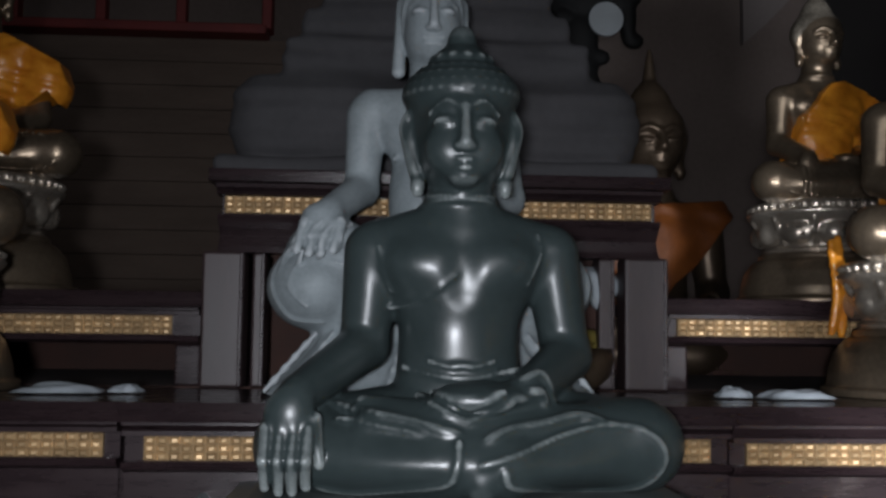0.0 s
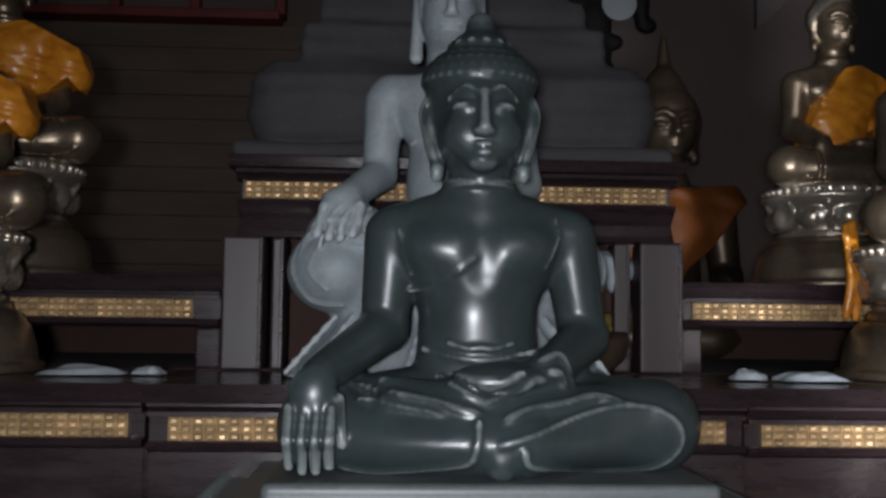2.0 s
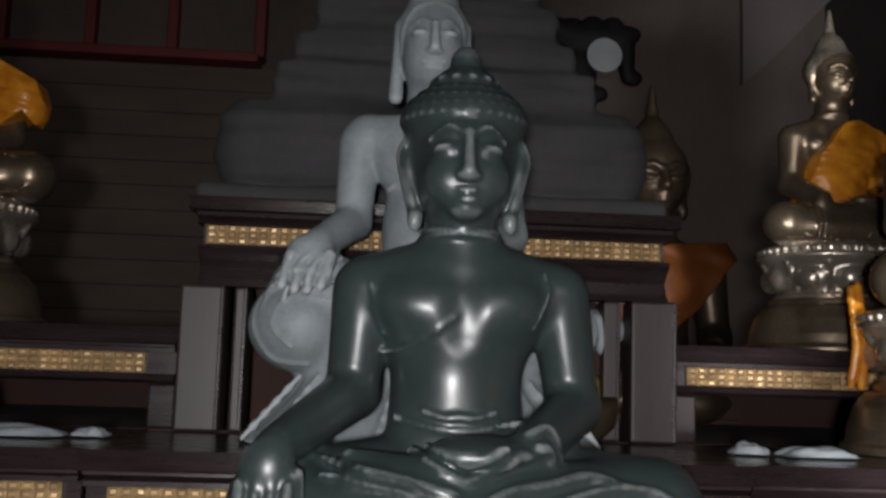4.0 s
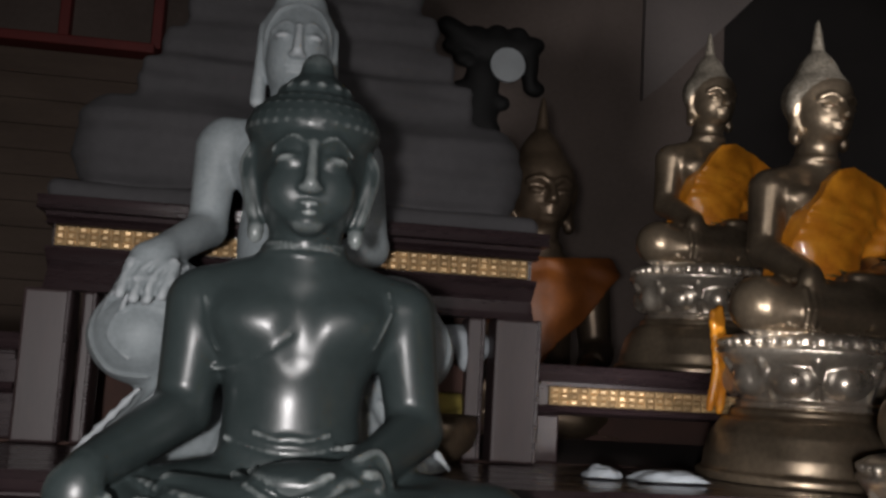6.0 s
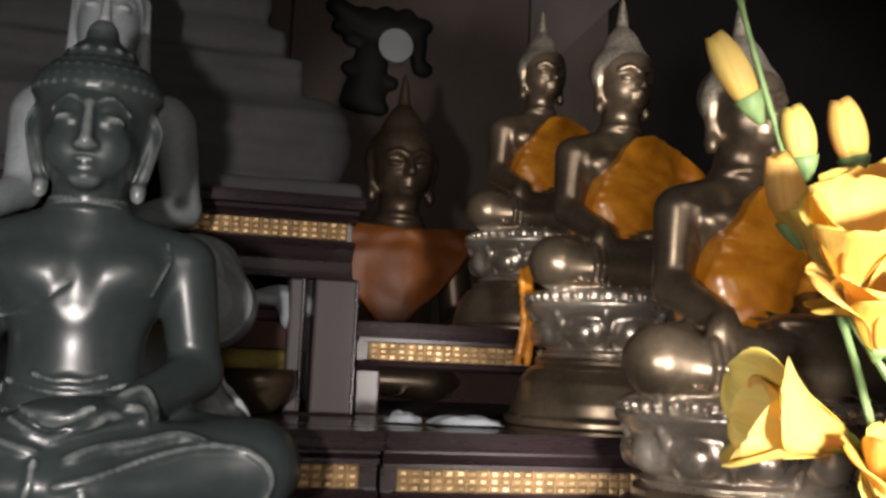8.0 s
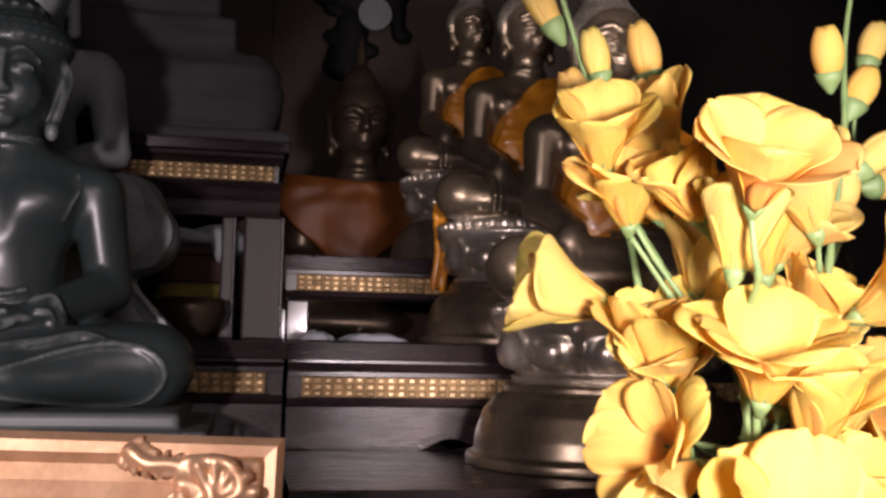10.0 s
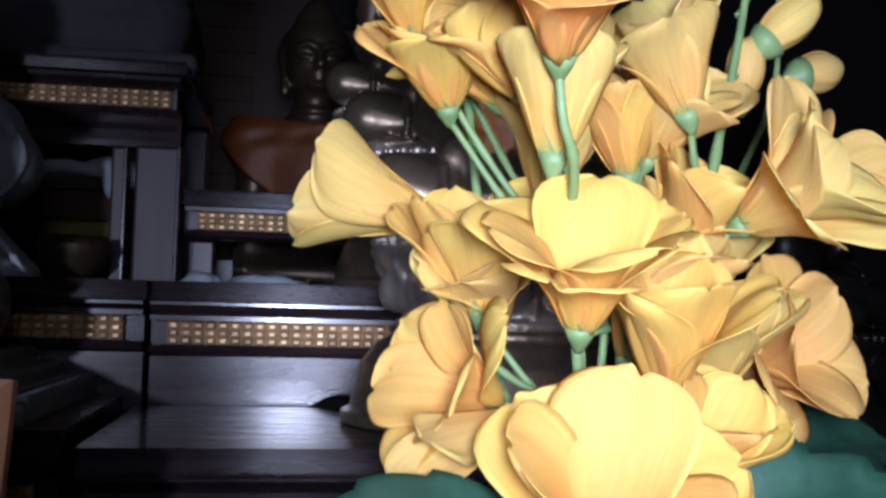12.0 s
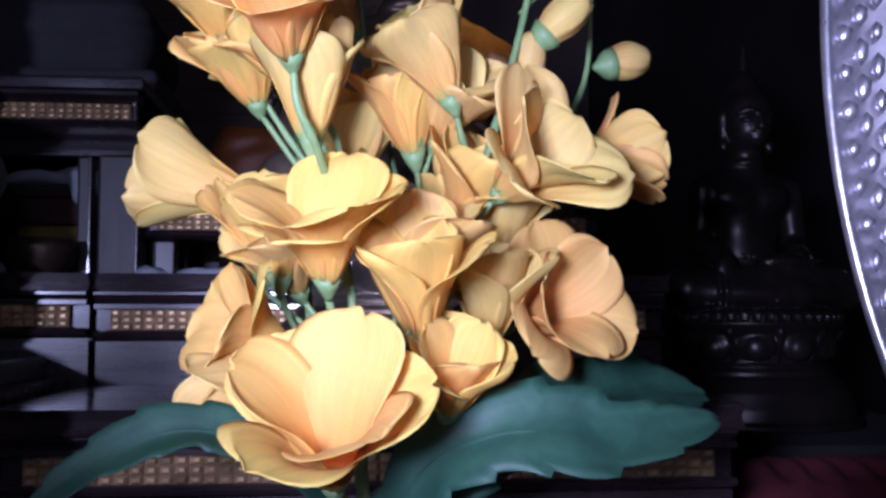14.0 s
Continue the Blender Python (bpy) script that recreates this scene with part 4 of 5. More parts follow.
def bronze_meshes():
    s, z = 0.84, 0.172
    c = Clay((-0.19, -0.19, -0.004), (0.19, 0.16, 0.6), 0.0024)
    seated(c, s, z, 0.94)
    h = z + s * 0.422
    c.ball((0, 0.008, h - 0.008), (0.026, 0.026, 0.026), 0.012)
    c.turned([(h, 0.017), (h + 0.016, 0.014), (h + 0.022, 0.009), (h + 0.045, 0.006), (h + 0.062, 0.003), (h + 0.066, 0.001)], (0, 0.008), 1.0, 0.006)
    robe_lines(c, s, z, 0.0018)
    bare = c.mesh("dark_bronze_statue", BRONZE_DARK)
    bare.transform(Matrix.Translation((0, 0, -z)))
    # drum
    c.turned([(0, 0.16), (0.01, 0.16), (0.013, 0.152), (0.03, 0.15), (0.055, 0.142), (0.072, 0.128), (0.076, 0.118), (0.084, 0.118), (0.09, 0.105)], (0, -0.01), 0.86)
    # lotus: lower and upper petals, with a beaded rim
    c.turned([(0.088, 0.106), (0.092, 0.112), (0.096, 0.104), (0.112, 0.108), (0.135, 0.122), (0.15, 0.136), (0.156, 0.138), (0.158, 0.13), (0.168, 0.132), (0.172, 0.126), (0.174, 0.115)], (0, -0.01), 0.86, 0.002)
    for i in range(11):
        a = 2 * math.pi * (i + 0.5) / 11
        x, y = math.cos(a), math.sin(a)
        c.ball((0.112 * x, -0.01 + 0.86 * 0.112 * y, 0.124), (0.013, 0.03, 0.026), 0.002, (0, 0, math.degrees(a)))
        c.ball((0.117 * x, -0.01 + 0.86 * 0.117 * y, 0.119), (0.013, 0.019, 0.019), 0.0015, (0, 0, math.degrees(a)))
        a += math.pi / 11
        c.limb((0.106 * math.cos(a), -0.01 + 0.0912 * math.sin(a), 0.1), (0.127 * math.cos(a), -0.01 + 0.109 * math.sin(a), 0.142), 0.003, 0.006, 0.002)
    for i in range(46):
        a = 2 * math.pi * i / 46
        c.ball((0.133 * math.cos(a), -0.01 + 0.86 * 0.133 * math.sin(a), 0.163), (0.0045, 0.0045, 0.0045), 0.0015)
    me = c.mesh("bronze_buddha_statue", BRONZE)
    me.materials.append(BRONZE_HAIR)
    me.materials.append(BRASS_PALE)
    centre = np.zeros(len(me.polygons) * 3, np.float32)
    me.polygons.foreach_get("center", centre)
    p = centre.reshape(-1, 3)
    hz = z + s * (0.3 + 0.076 * 0.94)
    shell = ((p[:, 0] / (s * 0.0526)) ** 2 + ((p[:, 1] - s * 0.01) / (s * 0.0545)) ** 2 + ((p[:, 2] - hz) / (s * 0.047)) ** 2) > 0.95
    hair = (p[:, 2] > z + s * 0.34) & shell & ((p[:, 1] > -s * 0.02 - 0.8 * (p[:, 2] - z - s * 0.372)) | (p[:, 2] > z + s * 0.405))
    lotus = (p[:, 2] > 0.086) & (p[:, 2] < 0.175) & (np.hypot(p[:, 0], (p[:, 1] + 0.01) / 0.86) > 0.098)
    me.polygons.foreach_set("material_index", (hair + 2 * lotus).astype(np.int32))
    # the sash: a slightly larger trunk cut to the outline of the cloth
    c = Clay((-0.14, -0.12, z + 0.05), (0.19, 0.1, z + 0.25), 0.0022)
    g = 0.0058
    for p0, r in (((0, 0.02, 0.095), (0.066, 0.05, 0.06)), ((0, 0.018, 0.16), (0.066, 0.047, 0.075)), ((0, 0.016, 0.2), (0.088, 0.05, 0.056)),
                  ((-0.036, -0.018, 0.198), (0.034, 0.02, 0.03)), ((0.036, -0.018, 0.198), (0.034, 0.02, 0.03)), ((0, 0.018, 0.243), (0.07, 0.03, 0.026))):
        c.ball((s * p0[0], s * p0[1] - 0.001, z + s * p0[2]), [s * q + g for q in r], 0.03)
    c.limb((-s * 0.05, s * 0.02, z + s * 0.234), (s * 0.1, s * 0.02, z + s * 0.232), s * 0.03 + g, s * 0.033 + g, 0.03)
    c.limb((s * 0.09, s * 0.018, z + s * 0.222), (s * 0.108, s * 0.01, z + s * 0.15), s * 0.034 + g, s * 0.03 + g, 0.02)
    c.ball((s * 0.128, s * 0.005, z + s * 0.18), (0.034, 0.04, 0.046), 0.02)
    x, y, zz = np.meshgrid(*c.axes, indexing="ij", sparse=True)
    c.d = c.d + 0.0014 * np.sin(90 * (x + 0.8 * zz) + 9 * np.sin(40 * zz)) * np.sin(55 * (zz - x))
    corners = [(-0.068, 0.1), (-0.062, 0.185), (-0.02, 0.235), (0.006, 0.256), (0.05, 0.268), (0.15, 0.215), (0.175, 0.15), (0.15, 0.138), (0.135, 0.158), (0.07, 0.118), (-0.005, 0.08), (-0.05, 0.085)]
    sd = np.full((c.d.shape[0], 1, c.d.shape[2]), 1e3, np.float32)
    sign = np.ones_like(sd)
    for (ax, az), (bx, bz) in zip(corners, corners[1:] + corners[:1]):
        ax, bx, az, bz = s * ax, s * bx, z + s * az, z + s * bz
        ex, ez = bx - ax, bz - az
        t = np.clip(((x - ax) * ex + (zz - az) * ez) / (ex * ex + ez * ez), 0, 1)
        sd = np.minimum(sd, np.sqrt((x - ax - t * ex) ** 2 + (zz - az - t * ez) ** 2))
        c1, c2, c3 = zz >= az, zz < bz, ex * (zz - az) > ez * (x - ax)
        sign = np.where((c1 & c2 & c3) | (~c1 & ~c2 & ~c3), -sign, sign)
    c.d = np.maximum(c.d, sign * sd).astype(np.float32)
    return me, c.mesh("orange_sash", CLOTH), bare


def rust_bib():
    """A cloth round both shoulders that hangs to a point over the chest, for the statue without a base."""
    s = 0.84
    c = Clay((-0.15, -0.12, 0.05), (0.15, 0.1, 0.26), 0.0024)
    g = 0.007
    for p0, r in (((0, 0.02, 0.1), (0.07, 0.052, 0.06)), ((0, 0.018, 0.16), (0.07, 0.05, 0.075)), ((0, 0.016, 0.2), (0.09, 0.052, 0.056)), ((0, 0.018, 0.243), (0.07, 0.034, 0.026))):
        c.ball([s * q for q in p0], [s * q + g for q in r], 0.03)
    for x in (-1, 1):
        c.limb((x * s * 0.02, s * 0.02, s * 0.236), (x * s * 0.088, s * 0.02, s * 0.226), s * 0.03 + g, s * 0.034 + g, 0.02)
        c.limb((x * s * 0.09, s * 0.018, s * 0.222), (x * s * 0.1, s * 0.012, s * 0.15), s * 0.034 + g, s * 0.034 + g, 0.02)
    x, y, zz = np.meshgrid(*c.axes, indexing="ij", sparse=True)
    c.d = c.d + 0.0016 * np.sin(70 * (np.abs(x) + 0.7 * zz) + 6 * np.sin(30 * zz)) * np.sin(40 * (zz - np.abs(x)))
    hem = 0.075 + 1.05 * np.abs(x + 0.012) + 0.004 * np.sin(90 * x)
    c.d = np.maximum(c.d, np.maximum(hem - zz, zz - 0.212 - 0.1 * np.abs(x))).astype(np.float32)
    return c.mesh("rust_cloth", CLOTH_DARK)


BRASS_PALE = material("worn_pale_brass", (0.56, 0.5, 0.42), (0.3, 0.25, 0.2), 0.18, 0.75, scale=16, bump=0.1, fine=160, rough_second=0.4)
BRONZE_HAIR = material("grainy_gilt_hair", (0.42, 0.38, 0.31), (0.2, 0.17, 0.13), 0.5, 0.75, scale=220, bump=1.0, fine=420, rough_second=0.75)
jade_statue()
white_statue()
BUDDHA, SASH, BARE = bronze_meshes()
RUST = rust_bib()


def bronze(place, scale, turn, label="polished bronze seated Buddha statue on a lotus and drum base", sash="orange satin cloth draped over a bronze statue"):
    ob = new("bronze_buddha_statue", BUDDHA)
    ob.matrix_world = pose(*place, 0, 0, turn) @ Matrix.Scale(scale, 4)
    tagged(ob, label, "statue", "bronze statues")
    if sash:
        cl = new("draped_cloth", SASH)
        cl.matrix_world = ob.matrix_world
        tagged(cl, sash, "cloth", "cloths draped on the statues")
    return ob


bronze((0.612, 1.57, 1.3285), 0.92, 12)
bronze((0.636, 1.285, 1.2045), 1.0, 12)
bronze((0.644, 0.975, 1.0765), 1.03, 8)
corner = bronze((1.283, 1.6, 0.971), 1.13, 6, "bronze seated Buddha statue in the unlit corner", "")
# the corner statue takes the shaded copy, darker than light alone leaves it
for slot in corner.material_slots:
    slot.link, slot.material = "OBJECT", BRONZE_SHADED
bronze((-0.7, 1.53, 1.3285), 0.98, 0)
bronze((-0.69, 1.27, 1.2045), 1.0, 0)
for name, me, label, cat in (("dark_bronze_statue", BARE, "dim dark bronze seated Buddha statue", "statue"), ("rust_cloth", RUST, "rust-coloured cloth, toned for shade, draped over a dim bronze statue", "cloth")):
    ob = new(name, me)
    ob.matrix_world = pose(0.475, 2.08, 1.2005, 0, 0, 4) @ Matrix.Scale(1.65, 4)
    tagged(ob, label, cat)
# added stand that carries the statue; its dark colour holds the corner's shade
tagged(part("side_platform", boxes((1.0, 1.6, 1.3, 1.9, 0.0, 0.97)), DARK), "added stand under the corner statue, toned dark as in shade", "platform", kind="structure")


tagged(part("rear_plinth", boxes((0.1, 0.85, 2.001, 2.35, 0.88, 1.2), bevel=0.006), OLD_WOOD), "dark wooden plinth behind the altar tables", "plinth", kind="structure")


# end of an orange cloth hanging behind a lotus base
c = Clay((-0.03, -0.02, -0.01), (0.03, 0.02, 0.14), 0.0022)
c.line([(-0.012, 0, 0.0), (-0.006, -0.004, 0.05), (-0.01, 0.002, 0.12)], 0.0045, 0.006)
c.line([(0.002, 0.002, -0.002), (0.004, 0, 0.05), (0.0, 0.003, 0.125)], 0.005, 0.006)
ob = new("orange_ribbon", c.mesh("orange_ribbon", CLOTH))
ob.location = (0.516, 1.31, 1.285)
tagged(ob, "end of an orange cloth hanging beside a lotus base", "ribbon")


# grey stepped stone mass on the tall table
def stone_stack():
    c = Clay((-0.36, -0.2, -0.01), (0.36, 0.2, 0.52), 0.004)
    # plinth course, a tall block with sloping shoulders, then thinner courses that step in
    for (z0, z1), w, d, r in (((0.0, 0.035), 0.312, 0.165, 0.01), ((0.025, 0.16), 0.298, 0.15, 0.05), ((0.155, 0.216), 0.224, 0.12, 0.012),
                              ((0.21, 0.262), 0.198, 0.11, 0.012), ((0.255, 0.32), 0.172, 0.1, 0.012), ((0.31, 0.38), 0.15, 0.09, 0.016), ((0.37, 0.46), 0.12, 0.08, 0.02)):
        c.block((0, 0, (z0 + z1) / 2), (w, d, (z1 - z0) / 2), r, 0.014)
    x, y, z = np.meshgrid(*c.axes, indexing="ij", sparse=True)
    c.d = (c.d + 0.0012 * np.sin(230 * z) + 0.0025 * np.sin(23 * x + 4 * np.sin(31 * z)) * np.sin(19 * z + 11 * x)).astype(np.float32)
    ob = new("stone_pedestal", c.mesh("stone_pedestal", GREY))
    ob.location = (-0.015, 1.56, 1.4885)
    return tagged(ob, "grey stepped stone pedestal block on the tall table", "pedestal")


stone_stack()

# black wall ornament with a round pale disc
root = thing("wall_ornament", (0.56, 3.28, 2.05), "black ornamental wall bracket holding a round grey disc", "wall ornament")
c = Clay((-0.24, -0.06, -0.06), (0.24, 0.03, 0.44), 0.008)
c.ball((-0.01, 0, 0.12), (0.075, 0.03, 0.075), 0.03)
c.ball((0.005, 0, 0.22), (0.06, 0.03, 0.09), 0.03)
c.ball((0.06, 0, 0.355), (0.13, 0.03, 0.05), 0.03)
c.ball((-0.08, 0, 0.385), (0.07, 0.03, 0.035), 0.03, (0, 25, 0))
c.ball((0.165, 0, 0.3), (0.03, 0.03, 0.09), 0.02)
for x, z in ((-0.12, 0.41), (-0.1, 0.34), (-0.02, 0.39), (0.05, 0.4), (0.12, 0.4), (0.18, 0.37), (0.185, 0.22), (-0.06, 0.3), (-0.06, 0.09), (0.04, 0.07), (0.07, 0.16), (-0.06, 0.2)):
    c.ball((x, 0, z), (0.035, 0.02, 0.028), 0.015)
part("bracket", c.mesh("bracket", BLACK), None, root)
part("disc", lathe([(0.054, 0), (0.058, 0.004), (0.058, 0.014)], 32), WHITE, root, "round pale grey disc").matrix_local = pose(0.08, -0.036, 0.278, 90, 0, 0)


# low crumpled pale mounds on the middle tables
def tissue(place, lx, ly, h, seed, turn=0):
    bm = bmesh.new()
    n, m = 22, 12
    g = []
    for i in range(n + 1):
        row = []
        for j in range(m + 1):
            u, v = 2 * i / n - 1, 2 * j / m - 1
            e = max(0, 1 - u * u) ** 0.7 * max(0, 1 - v * v) ** 0.6
            q = 0.8 * noise.noise(Vector((1.6 * u + seed, 1.8 * v, seed))) + 0.2 * noise.noise(Vector((5 * u, 5 * v, seed)))
            row.append(bm.verts.new((lx * u * (1 + 0.3 * q), ly * v * (1 + 0.3 * q), 0.001 + h * e * (0.75 + 0.5 * q) + 0.001 * (1 + q))))
        g.append(row)
    for i in range(n):
        for j in range(m):
            bm.faces.new((g[i][j], g[i + 1][j], g[i + 1][j + 1], g[i][j + 1]))
    me = finish(bm, "pale_mound", MATT_WHITE, True)
    ob = new("pale_mound", me)
    ob.matrix_world = pose(*place, 0, 0, turn)
    return tagged(ob, "low crumpled pale mound on the dark table", "tissue", "tissues on the altar")


tissue((0.405, 1.19, 1.2045), 0.045, 0.025, 0.013, 3, 4)
tissue((0.33, 1.2, 1.2045), 0.022, 0.016, 0.015, 5, -12)
tissue((-0.455, 1.19, 1.2045), 0.045, 0.025, 0.013, 8, 3)
tissue((-0.383, 1.2, 1.2045), 0.018, 0.015, 0.012, 11)

# dark red cloth heaped past the end of the tables
c = Clay((-0.16, -0.12, -0.003), (0.16, 0.12, 0.13), 0.004)
c.block((0, 0, 0.05), (0.13, 0.09, 0.05), 0.03)
for i in range(7):
    c.line([(-0.12 + 0.04 * i, -0.095, 0.004), (-0.115 + 0.04 * i, -0.09, 0.06), (-0.1 + 0.036 * i, -0.03, 0.104), (-0.1 + 0.036 * i, 0.06, 0.1)], 0.008, 0.012)
ob = new("red_cloth", c.mesh("red_cloth", RED_CLOTH))
ob.location = (1.13, 1.0, 0.8805)
tagged(ob, "dark red cloth heaped on the platform", "cloth")

NICHE = (0.163, 1.4, 1.2045)
# a stack in the niche: olive cloth, dark box, white cloth, with a bowl before it
c = Clay((-0.07, -0.05, -0.002), (0.07, 0.05, 0.1), 0.003)
c.block((0, 0, 0.041), (0.052, 0.036, 0.04), 0.014)
c.line([(-0.052, -0.037, 0.024), (0, -0.039, 0.034), (0.052, -0.037, 0.024)], 0.004, 0.006)
c.line([(-0.052, -0.037, 0.058), (0, -0.039, 0.05), (0.052, -0.037, 0.062)], 0.004, 0.006)
ob = new("folded_cloth", c.mesh("folded_cloth", OLIVE))
ob.location = NICHE
tagged(ob, "folded olive-yellow cloth under the tall table", "cloth")
root = thing("dark_box", (NICHE[0], NICHE[1], NICHE[2] + 0.081), "small dark brown wooden box on folded cloth", "box")
part("body", boxes((-0.05, 0.05, -0.034, 0.034, 0.0, 0.038), bevel=0.003), OLD_WOOD, root)
part("lid", boxes((-0.053, 0.053, -0.037, 0.037, 0.039, 0.052), bevel=0.004), OLD_WOOD, root)
c = Clay((-0.09, -0.06, -0.03), (0.09, 0.06, 0.06), 0.0026)
for x, y, z, rx, ry, rz in ((-0.045, -0.005, 0.014, 0.03, 0.03, 0.015), (-0.012, -0.012, 0.012, 0.03, 0.034, 0.012), (0.03, -0.006, 0.018, 0.034, 0.032, 0.018), (0.055, -0.02, 0.008, 0.018, 0.02, 0.02)):
    c.ball((x, y, z), (rx, ry, rz), 0.012)
c.line([(-0.06, -0.03, 0.012), (-0.02, -0.045, 0.018), (0.02, -0.038, 0.012), (0.056, -0.036, 0.02)], 0.005, 0.008)
c.line([(0.03, -0.036, 0.02), (0.035, -0.042, 0.002), (0.04, -0.042, -0.018)], 0.006, 0.01)
ob = new("crumpled_white_cloth", c.mesh("crumpled_white_cloth", MATT_WHITE))
ob.location = (NICHE[0], NICHE[1], NICHE[2] + 0.1325)
tagged(ob, "crumpled white cloth lying on a dark box", "cloth")
bowl = tagged(part("dark_bowl", lathe([(0.02, 0), (0.024, 0.004), (0.04, 0.02), (0.046, 0.04), (0.043, 0.056), (0.04, 0.056), (0.042, 0.04), (0.03, 0.012)], 32), BRONZE_DARK, smooth=True), "dark glazed bowl under the tall table", "bowl")
bowl.location = (0.165, 1.31, 1.2045)


# ---- gilded picture frame ----
def picture_frame():
    w, h = 0.58, 0.44
    root = thing("picture_frame", (-0.027, 0.63, 0.8805), "ornate gilded picture frame with a pale blue mount", "picture frame")
    tilt = pose(0, 0, 0, -6, 1.6, 0)
    def put(name, bm, mat, lab="", smooth=False):
        bmesh.ops.transform(bm, matrix=tilt, verts=bm.verts)
        return part(name, bm, mat, root, lab, smooth)
    z1 = 0.262
    z0 = 0.0
    rings = [(0.0, 0.0), (0.0, -0.012), (0.006, -0.018), (0.014, -0.017), (0.022, -0.01), (0.034, -0.008), (0.046, -0.013), (0.052, -0.016), (0.058, -0.014), (0.06, -0.01), (0.074, -0.006), (0.078, -0.008), (0.08, -0.002), (0.08, 0.0)]
    bm = bmesh.new()
    loops = []
    for inset, d in rings:
        loops.append([bm.verts.new(p) for p in ((-w / 2 + inset, d, z0 + inset), (w / 2 - inset, d, z0 + inset), (w / 2 - inset, d, z1 - inset), (-w / 2 + inset, d, z1 - inset))])
    for p, q in zip(loops, loops[1:]):
        for i in range(4):
            bm.faces.new((p[i], p[(i + 1) % 4], q[(i + 1) % 4], q[i]))
    put("moulding", bm, GOLD_FRAME)
    put("mount", boxes((-w / 2 + 0.079, w / 2 - 0.079, -0.002, 0.004, z0 + 0.079, z1 - 0.079)), MAT_BLUE, "pale blue picture mount")
    put("inner_panel", boxes((-w / 2 + 0.105, w / 2 - 0.105, -0.004, 0.0, z0 + 0.1, z1 - 0.1), bevel=0.001), GOLD_FRAME, "gold inner panel")
    put("backing", boxes((-w / 2 + 0.004, w / 2 - 0.004, 0.001, 0.01, z0 + 0.004, z1 - 0.004)), WOOD)
    for sx in (-1, 1):
        for top in (1, 0):
            c = Clay((-0.1, -0.03, -0.1), (0.03, 0.012, 0.03), 0.0018)
            rng = random.Random(6)
            c.block((-0.034, -0.012, -0.034), (0.028, 0.008, 0.028), 0.006, 0.006)
            def scroll(pts, r0, lobes):
                p = curve_through(pts, 6)
                for i, (q0, q1) in enumerate(zip(p, p[1:])):
                    r = r0 * (1 - 0.5 * i / len(p))
                    c.limb(q0, q1, r, r, 0.002)
                    if lobes and i % 2 == 0:
                        d = (q1 - q0).normalized()
                        side = Vector((d.z, 0, -d.x))
                        for sg in (-1, 1):
                            o = q0 + side * sg * r * 1.7
                            ang = math.degrees(math.atan2(-side.z * sg - 0.6 * d.z, side.x * sg + 0.6 * d.x))
                            c.ball((o.x, o.y + 0.002, o.z), (r * 1.25, r * 0.7, r * 0.6), 0.0015, (0, ang, 0))
            scroll([(-0.09, -0.016, -0.004), (-0.078, -0.019, -0.012), (-0.062, -0.02, -0.012), (-0.046, -0.021, -0.02)], 0.0045, True)
            scroll([(-0.004, -0.016, -0.09), (-0.012, -0.019, -0.078), (-0.012, -0.02, -0.062), (-0.02, -0.021, -0.046)], 0.0045, True)
            scroll([(-0.054, -0.02, -0.01), (-0.03, -0.024, -0.01), (-0.02, -0.025, -0.026), (-0.034, -0.025, -0.034), (-0.04, -0.024, -0.024)], 0.0042, False)
            scroll([(-0.056, -0.02, -0.03), (-0.05, -0.023, -0.05), (-0.036, -0.024, -0.056), (-0.03, -0.024, -0.044)], 0.004, True)
            for i in range(7):
                a = -0.5 + 0.42 * i
                q = (-0.036 + 0.026 * math.cos(a), -0.024, -0.036 + 0.026 * math.sin(a))
                c.limb((-0.036, -0.022, -0.036), q, 0.0024, 0.0044, 0.0015)
            for i in range(14):
                c.ball((rng.uniform(-0.062, -0.006), -0.019, rng.uniform(-0.062, -0.006)), (0.0045, 0.004, 0.0035), 0.002, (0, rng.uniform(0, 180), 0))
            c.ball((-0.038, -0.023, -0.038), (0.008, 0.006, 0.008), 0.002)
            me = c.mesh("corner_ornament", GOLD_FRAME)
            m = tilt @ Matrix.Translation((sx * (w / 2 - 0.007), 0, z1 - 0.007 if top else z0 + 0.007)) @ Matrix.Diagonal((1.15 * sx, 1.15, 1.15 if top else -1.15, 1))
            me.transform(m)
            if sx * (1 if top else -1) < 0:
                me.flip_normals()
            part("corner_ornament", me, None, root, "gilded leaf-scroll corner ornament")
    n = 30
    for i in range(n):
        b = bmesh.new()
        x = -w / 2 + 0.1 + (w - 0.2) * i / (n - 1)
        bmesh.ops.create_icosphere(b, subdivisions=1, radius=0.0045, matrix=Matrix.Translation((x, -0.008, z1 - 0.067)) @ Matrix.Diagonal((1.3, 0.7, 0.9, 1)))
        put("bead", b, GOLD_FRAME)
    return root


picture_frame()


